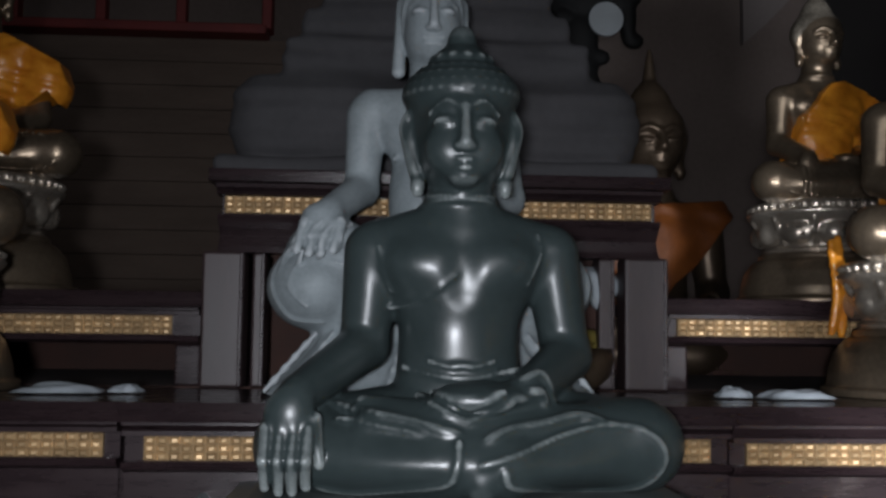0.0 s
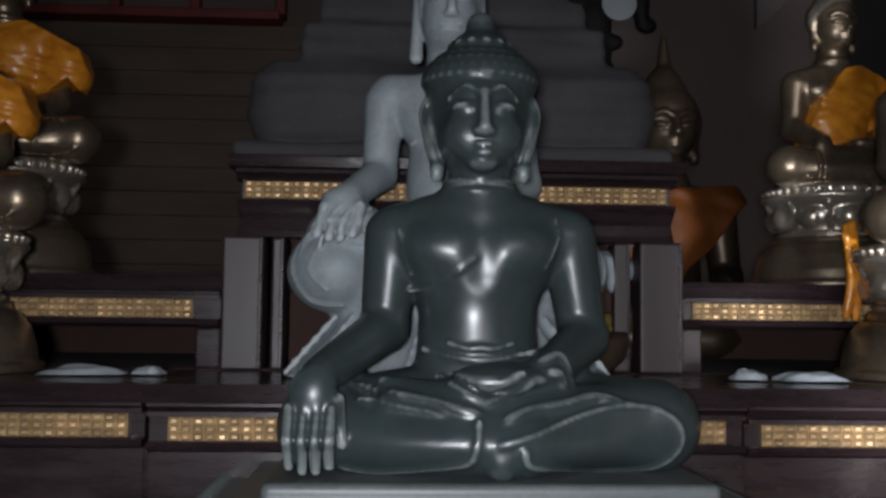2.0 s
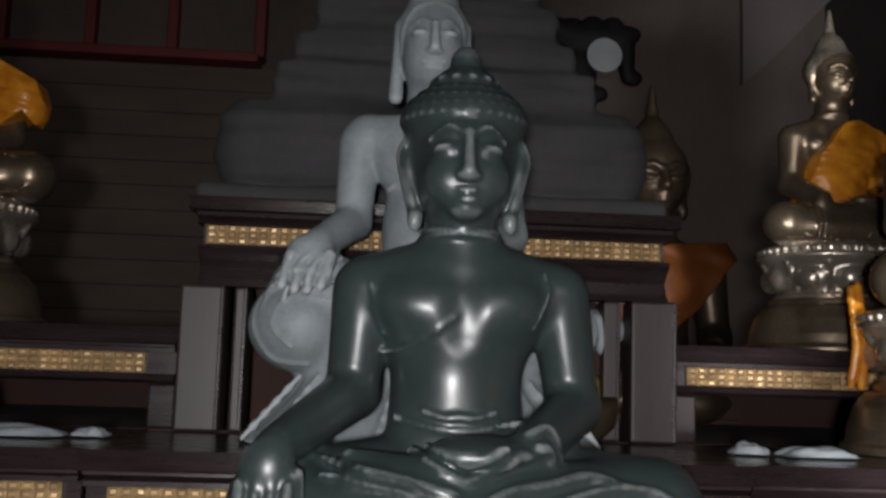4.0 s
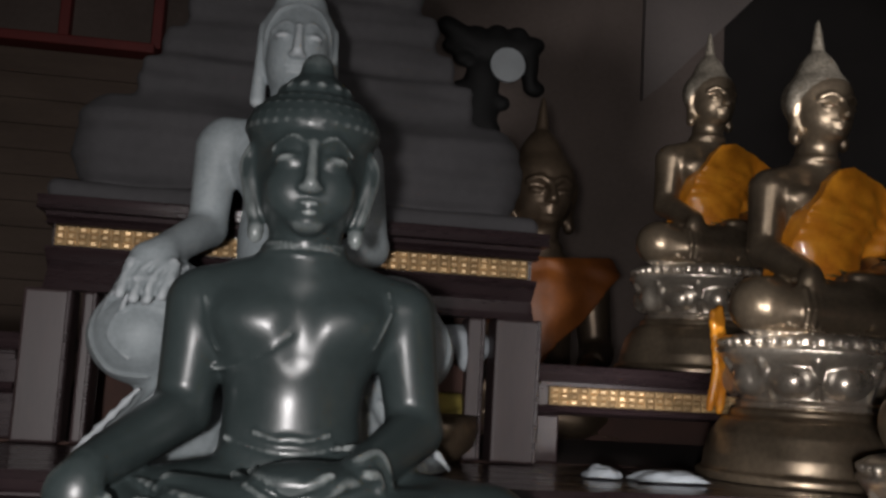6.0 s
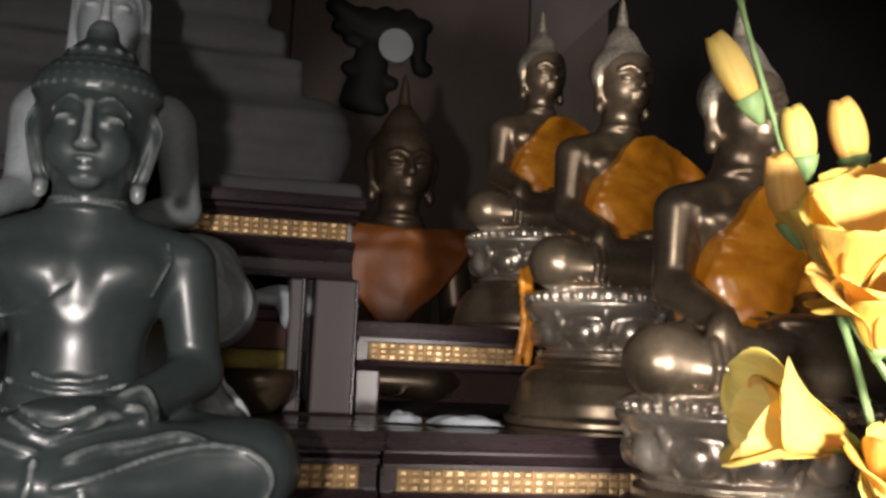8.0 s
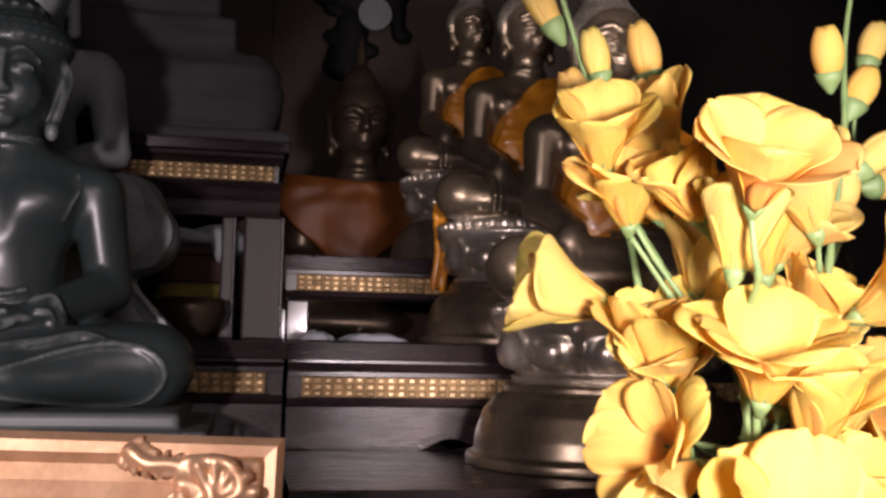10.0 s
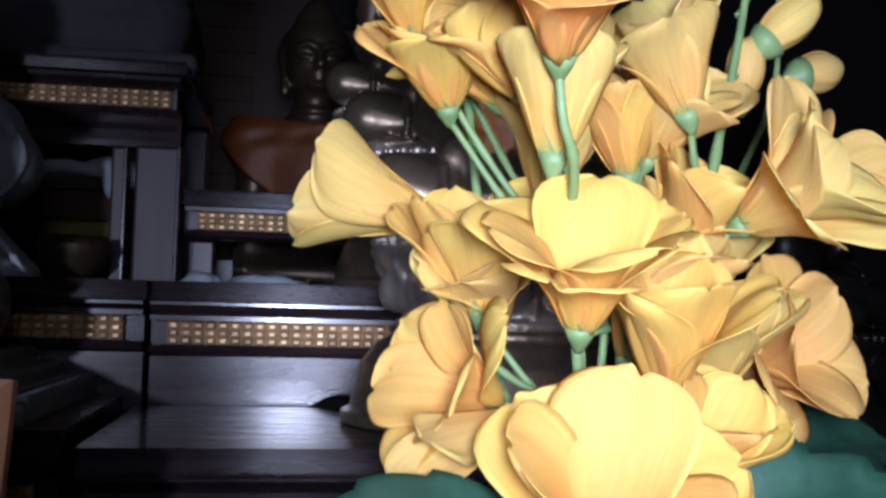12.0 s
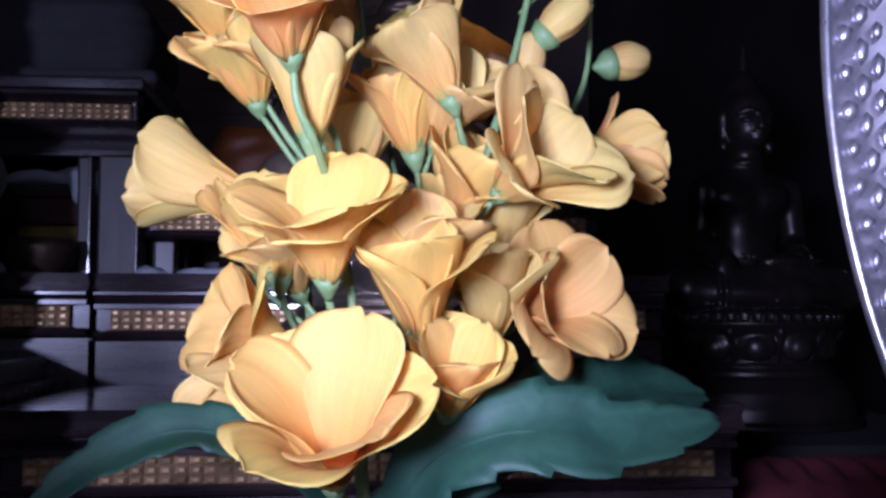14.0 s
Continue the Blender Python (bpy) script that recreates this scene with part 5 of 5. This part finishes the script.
# ---- upright oval silver tray ----
def silver_tray():
    root = thing("silver_tray", (1.175, 0.6, 0.8805), "embossed silver oval tray standing on edge", "tray")
    root.location, root.rotation_euler = (1.14, 0.475, 0.8805), (0, 0, radians(-30))
    prof = [(0.25, 0.004), (0.25, -0.004), (0.247, -0.008), (0.243, -0.007), (0.24, -0.001), (0.2, 0.004), (0.02, 0.007)]
    m = pose(0, 0, 0.478, 90, 0, 0) @ Matrix.Diagonal((1, 1.88, 1, 1))
    bm = lathe([(r, -z) for r, z in prof], 128)
    bmesh.ops.transform(bm, matrix=m, verts=bm.verts)
    part("dish", bm, SILVER, root, smooth=True)
    bm = bmesh.new()
    bmesh.ops.create_icosphere(bm, subdivisions=1, radius=0.0056)
    stud = finish(bm, "stud", SILVER, True)
    rng = random.Random(4)
    for ring, r in enumerate((0.234, 0.223, 0.212)):
        n = 98
        for i in range(n):
            a = 2 * math.pi * (i + 0.5 * ring) / n
            o = part("stud", stud, None, root)
            o.location = (r * math.cos(a), -0.003, 0.478 + 1.88 * r * math.sin(a))
            o.scale = (rng.uniform(0.8, 1.3), 0.8, rng.uniform(1.1, 1.9))
    part("foot_stand", boxes((-0.1, 0.1, -0.02, 0.08, -0.0005, 0.014), (-0.05, 0.05, 0.012, 0.03, 0.012, 0.2), bevel=0.003), WOOD, root)
    return root


silver_tray()


# ---- bouquet of yellow artificial flowers ----
def sheet(grid, along, name, mat, thick=0.0007):
    """A thin two-sided sheet from a grid of points, with a value along it."""
    n, m = len(grid), len(grid[0])
    verts, faces, vals = [], [], []
    for i in range(n):
        for j in range(m):
            verts.append(tuple(grid[i][j]))
            vals.append(along[i])
    for i in range(n - 1):
        for j in range(m - 1):
            a = i * m + j
            faces.append((a, a + 1, a + m + 1, a + m))
    me = bpy.data.meshes.new(name)
    me.from_pydata(verts, [], faces)
    at = me.attributes.new("along", "FLOAT", "POINT")
    at.data.foreach_set("value", vals)
    at = me.attributes.new("across", "FLOAT", "POINT")
    at.data.foreach_set("value", [2 * j / (m - 1) - 1 for i in range(n) for j in range(m)])
    me.polygons.foreach_set("use_smooth", np.ones(len(me.polygons), bool))
    me.materials.append(mat)
    return me


def thicken(ob, t):
    mod = ob.modifiers.new("thickness", "SOLIDIFY")
    mod.thickness, mod.offset = t, 0
    return ob


def bloom(parent, base, mouth, length, flare, width, mat, seed, n=6, inner=12):
    rng = random.Random(seed)
    base, mouth = Vector(base), Vector(mouth)
    ax = (mouth - base).normalized()
    e1 = ax.cross(Vector((0.2, -1, 0.3))).normalized()
    e2 = ax.cross(e1)
    # calyx: a small green cup with pointed lobes
    bm = bmesh.new()
    rot = Matrix((e1, e2, ax)).transposed().to_4x4()
    lathe([(0.0022, -0.004), (0.0035, -0.001), (0.0062, 0.004), (0.0088, 0.011), (0.0075, 0.011), (0.005, 0.004)], 14, bm=bm)
    for k in range(5):
        a = 2 * math.pi * k / 5
        tip = bm.verts.new((0.0118 * math.cos(a), 0.0118 * math.sin(a), 0.021))
        l, r = [bm.verts.new((0.0088 * math.cos(a + d), 0.0088 * math.sin(a + d), 0.0105)) for d in (-0.55, 0.55)]
        bm.faces.new((l, r, tip))
    bmesh.ops.transform(bm, matrix=Matrix.Translation(base) @ rot, verts=bm.verts)
    cup = part("bloom", bm, STEM, parent, "open yellow bloom with a green calyx", True)
    phase = rng.uniform(0, 6.28)
    for k in range(n):
        a = phase + 2 * math.pi * k / n + rng.uniform(-0.15, 0.15)
        ring = k % 2
        th0 = radians(inner + 6 * ring)
        th1 = radians(flare + rng.uniform(-14, 18) + (8 if ring else -8))
        L = length * rng.uniform(0.95, 1.14)
        W = width * rng.uniform(1.06, 1.28)
        s1, s2, s3 = rng.uniform(0, 9), rng.uniform(0, 9), rng.uniform(-1, 1)
        nv, nu = 15, 13
        grid, along = [], []
        rad = e1 * math.cos(a) + e2 * math.sin(a)
        tan = ax.cross(rad)
        rho, h, last = 0.004, 0.006, 0.0
        for i in range(nv):
            v = 0.997 * math.sin(math.pi / 2 * i / (nv - 1))
            th = th0 + (th1 - th0) * v ** 1.6
            rho += math.sin(th) * L * (v - last)
            h += math.cos(th) * L * (v - last)
            last = v
            w = W * (1.3 * v ** 0.8 * math.sqrt(max(0.0, 1 - v ** 5)) + 0.12 * (1 - v))
            row = []
            nrm = (ax * -math.sin(th) + rad * math.cos(th))
            bend = max(rho, 0.62 * w) + 0.004
            cup_in = 0.85 * (1 - 0.6 * v * v)
            for j in range(nu):
                u = 2 * j / (nu - 1) - 1
                f = min(1.0, 1.25 * w / W) * v * v
                ruf = f * (0.0030 * math.sin(3.0 * u + s1) + 0.0018 * math.sin(6.0 * u + s2) + 0.0007 * math.sin(12 * u + s1)) + 0.005 * f * u * s3
                vein = 0.0004 * math.cos(13 * u + s1) * v * (1.15 - v) + 0.0003 * math.sin(21 * u) * v * v
                lobe = 0.03 * L * v ** 4 * math.sin(4.0 * u + s2) * (1 - u * u)
                ang = max(-1.35, min(1.35, u * w / bend))
                row.append(base + ax * h + rad * (rho + 0.002 * ring - cup_in * bend * (1 - math.cos(ang))) + (ax * math.cos(th) + rad * math.sin(th)) * lobe
                           + tan * (bend * math.sin(ang)) + nrm * (ruf + vein))
            grid.append(row)
            along.append(v)
        thicken(part("petal", sheet(grid, along, "petal", mat), None, cup), 0.0003)
    # short stamens
    bm = bmesh.new()
    for k in range(5):
        a = 2 * math.pi * k / 5
        p = base + ax * 0.01
        q = base + ax * (0.022 + 0.003 * (k % 2)) + (e1 * math.cos(a) + e2 * math.sin(a)) * 0.004
        tube([p, (p + q) / 2, q], [0.0007, 0.0006, 0.0012], 6, bm)
    part("stamens", bm, STEM, cup)
    return cup


def bud(parent, base, tip, r, mat, seed):
    """A closed bud of overlapping petals on a green calyx."""
    base, tip = Vector(base), Vector(tip)
    ax = (tip - base)
    L = ax.length * 1.08
    ax.normalize()
    e1 = ax.cross(Vector((0.2, -1, 0.3))).normalized()
    e2 = ax.cross(e1)
    m = Matrix.Translation(base) @ Matrix((e1, e2, ax)).transposed().to_4x4()
    bm = lathe([(0.002, -0.003), (0.004, 0.0), (r * 0.72, L * 0.15), (r * 0.95, L * 0.29), (r * 0.8, L * 0.3), (0.003, L * 0.1)], 14)
    bmesh.ops.transform(bm, matrix=m, verts=bm.verts)
    cup = part("bud", bm, STEM, parent, "closed yellow bud with a green calyx", True)
    for k in range(3):
        grid, along = [], []
        for i in range(10):
            v = i / 9
            rr = r * math.sin(math.pi * min(0.93, 0.12 + 0.75 * v ** 1.1)) ** 0.65
            row = []
            for j in range(9):
                u = 2 * j / 8 - 1
                a = 2 * math.pi * k / 3 + 1.35 * u + 0.5 * v
                row.append(m @ Vector((rr * (1 + 0.05 * u) * math.cos(a), rr * (1 + 0.05 * u) * math.sin(a), L * (0.17 + 0.86 * v - 0.06 * u * u * v))))
            grid.append(row)
            along.append(0.35 + 0.6 * v)
        thicken(part("petal", sheet(grid, along, "petal", mat), None, cup), 0.0003)
    return cup


def stem(parent, points, r0, r1, name="stem"):
    p = curve_through(points, 7)
    n = len(p)
    rad = [r0 + (r1 - r0) * i / (n - 1) for i in range(n)]
    for i in range(9, n - 2, 11):
        rad[i] *= 1.3
    return part(name, tube(p, rad, 8), STEM, parent, smooth=True)


FOOT = (0.6, 0.57, 0.95)


def stalk(label):
    return thing("flower_stalk", FOOT, label, "flower", "flowers in the vase")


def local(root):
    for o in root.children:
        o.location = tuple(-q for q in FOOT)


# stalk with the tall row of buds
s = stalk("tall yellow flower stalk with buds and side blooms")
stem(s, [FOOT, (0.56, 0.6, 1.1), (0.544, 0.63, 1.246), (0.54, 0.66, 1.325), (0.533, 0.68, 1.372), (0.514, 0.7, 1.464), (0.482, 0.7, 1.563), (0.47, 0.7, 1.62)], 0.0034, 0.0022)
bud(s, (0.5, 0.7, 1.47), (0.464, 0.7, 1.527), 0.0128, PETAL_PALE, 1)
bud(s, (0.521, 0.68, 1.373), (0.496, 0.668, 1.431), 0.0139, PETAL_ORANGE, 2)
bud(s, (0.534, 0.69, 1.427), (0.522, 0.69, 1.476), 0.0122, PETAL_PALE, 3)
stem(s, [(0.522, 0.7, 1.432), (0.531, 0.695, 1.42), (0.534, 0.69, 1.427)], 0.0018, 0.0016, "twig")
bloom(s, (0.519, 0.61, 1.234), (0.45, 0.618, 1.252), 0.078, 26, 0.033, PETAL_PALE, 4)
stem(s, [(0.544, 0.63, 1.215), (0.535, 0.618, 1.222), (0.519, 0.61, 1.234)], 0.0024, 0.002, "twig")
bloom(s, (0.548, 0.545, 1.13), (0.5, 0.525, 1.152), 0.066, 70, 0.026, PETAL, 5)
stem(s, [(0.575, 0.59, 1.06), (0.565, 0.565, 1.11), (0.548, 0.545, 1.13)], 0.0026, 0.002, "twig")
# a long petal that droops outwards
bloom(s, (0.55, 0.53, 1.128), (0.5, 0.5, 1.112), 0.078, 14, 0.02, PETAL_PALE, 7, 2, 4)
bloom(s, (0.535, 0.56, 1.17), (0.534, 0.55, 1.215), 0.062, 24, 0.024, PETAL, 6)
stem(s, [(0.556, 0.59, 1.13), (0.542, 0.572, 1.15), (0.535, 0.56, 1.17)], 0.0024, 0.002, "twig")
local(s)

# middle stalk
s = stalk("yellow flower stalk with large open blooms")
stem(s, [FOOT, (0.585, 0.53, 1.06), (0.572, 0.5, 1.14), (0.567, 0.49, 1.165)], 0.0034, 0.0026)
bloom(s, (0.567, 0.486, 1.167), (0.563, 0.462, 1.218), 0.074, 64, 0.034, PETAL, 11)
stem(s, [(0.585, 0.53, 1.06), (0.582, 0.53, 1.15), (0.57, 0.52, 1.22), (0.556, 0.5, 1.251)], 0.003, 0.0022, "branch")
bloom(s, (0.556, 0.5, 1.251), (0.557, 0.49, 1.296), 0.068, 30, 0.03, PETAL_PALE, 12)
stem(s, [(0.57, 0.52, 1.22), (0.56, 0.475, 1.25), (0.55, 0.46, 1.27), (0.547, 0.458, 1.291)], 0.0026, 0.0022, "branch")
bloom(s, (0.547, 0.458, 1.291), (0.541, 0.432, 1.322), 0.066, 60, 0.036, PETAL_ORANGE, 13)
bloom(s, (0.572, 0.47, 1.055), (0.566, 0.436, 1.106), 0.088, 56, 0.039, PETAL, 14)
stem(s, [(0.592, 0.545, 1.01), (0.582, 0.5, 1.035), (0.572, 0.47, 1.055)], 0.003, 0.0024, "branch")
bloom(s, (0.555, 0.535, 1.29), (0.53, 0.53, 1.33), 0.06, 32, 0.028, PETAL, 15)
stem(s, [(0.575, 0.525, 1.2), (0.572, 0.535, 1.26), (0.555, 0.535, 1.29)], 0.0024, 0.002, "branch")
local(s)

# stalk on the far side with blooms and buds
s = stalk("yellow flower stalk with blooms and green-tipped buds")
stem(s, [FOOT, (0.62, 0.57, 1.08), (0.653, 0.56, 1.2), (0.68, 0.58, 1.29), (0.705, 0.6, 1.38), (0.72, 0.62, 1.46), (0.735, 0.63, 1.52)], 0.0036, 0.002)
bloom(s, (0.647, 0.545, 1.287), (0.624, 0.53, 1.336), 0.07, 42, 0.033, PETAL_PALE, 21)
stem(s, [(0.668, 0.57, 1.25), (0.655, 0.556, 1.265), (0.647, 0.545, 1.287)], 0.0026, 0.002, "twig")
bloom(s, (0.672, 0.546, 1.23), (0.7, 0.508, 1.253), 0.074, 60, 0.035, PETAL_PALE, 22)
stem(s, [(0.65, 0.56, 1.195), (0.66, 0.552, 1.212), (0.672, 0.546, 1.23)], 0.0026, 0.002, "twig")
bloom(s, (0.728, 0.61, 1.25), (0.79, 0.622, 1.275), 0.076, 32, 0.032, PETAL_ORANGE, 23)
stem(s, [(0.655, 0.565, 1.2), (0.69, 0.59, 1.22), (0.728, 0.61, 1.25)], 0.0026, 0.002, "twig")
bloom(s, (0.7, 0.61, 1.148), (0.725, 0.565, 1.164), 0.07, 62, 0.033, PETAL_ORANGE, 24)
stem(s, [(0.632, 0.572, 1.11), (0.665, 0.595, 1.13), (0.7, 0.61, 1.148)], 0.0026, 0.002, "twig")
bloom(s, (0.624, 0.52, 1.135), (0.618, 0.497, 1.18), 0.078, 26, 0.034, PETAL, 25)
stem(s, [(0.615, 0.567, 1.04), (0.622, 0.535, 1.1), (0.624, 0.52, 1.135)], 0.0026, 0.002, "twig")
bloom(s, (0.673, 0.575, 1.132), (0.672, 0.555, 1.178), 0.07, 34, 0.03, PETAL_PALE, 26)
stem(s, [(0.622, 0.57, 1.09), (0.655, 0.578, 1.11), (0.673, 0.575, 1.132)], 0.0026, 0.002, "twig")
bloom(s, (0.624, 0.58, 1.255), (0.615, 0.57, 1.3), 0.066, 34, 0.03, PETAL, 27)
stem(s, [(0.645, 0.562, 1.18), (0.63, 0.575, 1.22), (0.624, 0.58, 1.255)], 0.0024, 0.002, "twig")
bloom(s, (0.648, 0.6, 1.18), (0.655, 0.595, 1.225), 0.07, 30, 0.03, PETAL_ORANGE, 28)
stem(s, [(0.64, 0.565, 1.15), (0.645, 0.585, 1.16), (0.648, 0.6, 1.18)], 0.0024, 0.002, "twig")
bud(s, (0.708, 0.598, 1.345), (0.742, 0.59, 1.377), 0.0139, PETAL_PALE, 31)
stem(s, [(0.69, 0.59, 1.325), (0.7, 0.597, 1.333), (0.708, 0.598, 1.345)], 0.002, 0.0018, "twig")
bud(s, (0.705, 0.605, 1.31), (0.707, 0.6, 1.352), 0.0117, PETAL_PALE, 32)
bud(s, (0.722, 0.62, 1.4), (0.742, 0.62, 1.44), 0.0128, PETAL, 33)
bud(s, (0.7, 0.61, 1.42), (0.69, 0.6, 1.465), 0.0128, PETAL, 34)
stem(s, [(0.7, 0.6, 1.37), (0.712, 0.61, 1.385), (0.722, 0.62, 1.4)], 0.002, 0.0016, "twig")
local(s)

s = stalk("thin green stalk with a small closed bud")
stem(s, [FOOT, (0.66, 0.61, 1.1), (0.72, 0.66, 1.25), (0.765, 0.68, 1.34), (0.775, 0.69, 1.42), (0.79, 0.69, 1.5)], 0.003, 0.0018)
bud(s, (0.776, 0.682, 1.354), (0.816, 0.69, 1.364), 0.0150, PETAL_PALE, 41)
bud(s, (0.785, 0.69, 1.46), (0.8, 0.69, 1.505), 0.0128, PETAL_PALE, 42)
bud(s, (0.585, 0.7, 1.431), (0.57, 0.7, 1.488), 0.0139, PETAL_ORANGE, 43)
stem(s, [(0.66, 0.61, 1.1), (0.63, 0.65, 1.2), (0.595, 0.69, 1.35), (0.585, 0.7, 1.431)], 0.0026, 0.0018, "branch")
bloom(s, (0.555, 0.6, 1.3), (0.52, 0.6, 1.345), 0.072, 40, 0.034, PETAL, 45)
stem(s, [(0.61, 0.67, 1.2), (0.58, 0.63, 1.26), (0.555, 0.6, 1.3)], 0.0022, 0.0018, "twig")
bloom(s, (0.6, 0.6, 1.2), (0.575, 0.585, 1.235), 0.06, 34, 0.028, PETAL, 46)
bloom(s, (0.585, 0.66, 1.36), (0.56, 0.645, 1.4), 0.07, 42, 0.032, PETAL, 44)
stem(s, [(0.61, 0.67, 1.28), (0.6, 0.67, 1.33), (0.585, 0.66, 1.36)], 0.0022, 0.0018, "twig")
local(s)


s = stalk("yellow flower stalk filling the middle of the bouquet")
stem(s, [FOOT, (0.59, 0.58, 1.07), (0.61, 0.585, 1.15), (0.615, 0.6, 1.21), (0.6, 0.61, 1.24)], 0.003, 0.002)
for base, mouth, size, flare, width, mat, seed in (
        ((0.521, 0.58, 1.172), (0.523, 0.57, 1.22), 0.066, 30, 0.028, PETAL, 51),
        ((0.618, 0.55, 1.158), (0.625, 0.54, 1.2), 0.072, 34, 0.032, PETAL_PALE, 52),
        ((0.58, 0.61, 1.24), (0.583, 0.6, 1.285), 0.066, 36, 0.031, PETAL_PALE, 53),
        ((0.675, 0.6, 1.18), (0.68, 0.595, 1.222), 0.06, 34, 0.028, PETAL_PALE, 54),
        ((0.638, 0.52, 1.09), (0.643, 0.5, 1.12), 0.056, 36, 0.027, PETAL, 55),
        ((0.533, 0.66, 1.34), (0.527, 0.65, 1.39), 0.06, 34, 0.028, PETAL, 56),
        ((0.518, 0.59, 1.292), (0.506, 0.565, 1.332), 0.066, 38, 0.032, PETAL, 61),
        ((0.635, 0.59, 1.268), (0.647, 0.565, 1.308), 0.066, 38, 0.032, PETAL_PALE, 62),
        ((0.645, 0.59, 1.211), (0.663, 0.565, 1.246), 0.066, 38, 0.032, PETAL, 63),
        ((0.625, 0.59, 1.150), (0.633, 0.565, 1.185), 0.066, 38, 0.032, PETAL_ORANGE, 64),
        ((0.548, 0.59, 1.165), (0.534, 0.565, 1.200), 0.066, 38, 0.032, PETAL_PALE, 65),
        ((0.500, 0.59, 1.333), (0.486, 0.565, 1.368), 0.066, 38, 0.032, PETAL, 67)):
    bloom(s, base, mouth, size, flare, width, mat, seed)
    b = Vector(base)
    mid = Vector((0.605, 0.585, min(b.z - 0.04, 1.2)))
    stem(s, [mid, (mid + b) / 2 - Vector((0, 0, 0.012)), b], 0.0024, 0.002, "twig")
local(s)


def leaf(root, spine, width, seed, fold=0.25):
    """A broad leaf along a spine, folded at the midrib, with toothed edges."""
    p = curve_through(spine, 14)
    n = len(p)
    rng = random.Random(seed)
    grid, along = [], []
    for i, q in enumerate(p):
        v = i / (n - 1)
        d = (p[min(i + 1, n - 1)] - p[max(i - 1, 0)]).normalized()
        side = d.cross(Vector((0.1, -0.75, 0.65))).normalized()
        nrm = side.cross(d)
        w = width * (0.08 + math.sin(math.pi * min(1, v * 0.97 + 0.03)) ** 0.75) * (1 + 0.07 * math.sin(21 * v + seed)) * (0.86 + 0.24 * ((7 * v + 0.1 * seed) % 1))
        row = []
        for j in range(9):
            u = 2 * j / 8 - 1
            row.append(q + side * (w * u) + d * (0.5 * w * u * u - 0.2 * w) + nrm * (w * (fold * abs(u) + 0.06 * math.sin(5 * u + 9 * v + seed) + 0.012 * math.cos(40 * v - 9 * abs(u)))))
        grid.append(row)
        along.append(v)
    thicken(part("blade", sheet(grid, along, "blade", LEAF), None, root), 0.0008)
    part("midrib", tube(p, [0.0018 * (1.15 - i / n) for i in range(n)], 6), LEAF, root)


LEAVES = (
    [(0.6, 0.56, 1.0), (0.625, 0.52, 1.06), (0.672, 0.5, 1.085), (0.74, 0.5, 1.082), (0.81, 0.52, 1.09)],
    [(0.61, 0.57, 1.0), (0.66, 0.58, 1.06), (0.73, 0.6, 1.09), (0.8, 0.65, 1.1), (0.87, 0.7, 1.09)],
    [(0.59, 0.55, 1.0), (0.55, 0.51, 1.062), (0.495, 0.485, 1.09), (0.45, 0.468, 1.078), (0.412, 0.45, 1.052)],
)
for i, spine in enumerate(LEAVES):
    root = thing("leaf_spray", FOOT, "large dark green serrated leaf below the blooms", "leaf", "leaves in the vase")
    leaf(root, spine, (0.03, 0.034, 0.016)[i], 3 * i + 1, (0.18, 0.2, 0.35)[i])
    local(root)

vase = tagged(part("flower_vase", lathe([(0.03, 0), (0.034, 0.003), (0.045, 0.03), (0.048, 0.055), (0.036, 0.085), (0.03, 0.1), (0.036, 0.112), (0.033, 0.112), (0.027, 0.1), (0.033, 0.08)], 40), CERAMIC, smooth=True), "plain glazed vase holding the yellow flowers", "vase")
vase.location = (FOOT[0], FOOT[1], 0.8805)
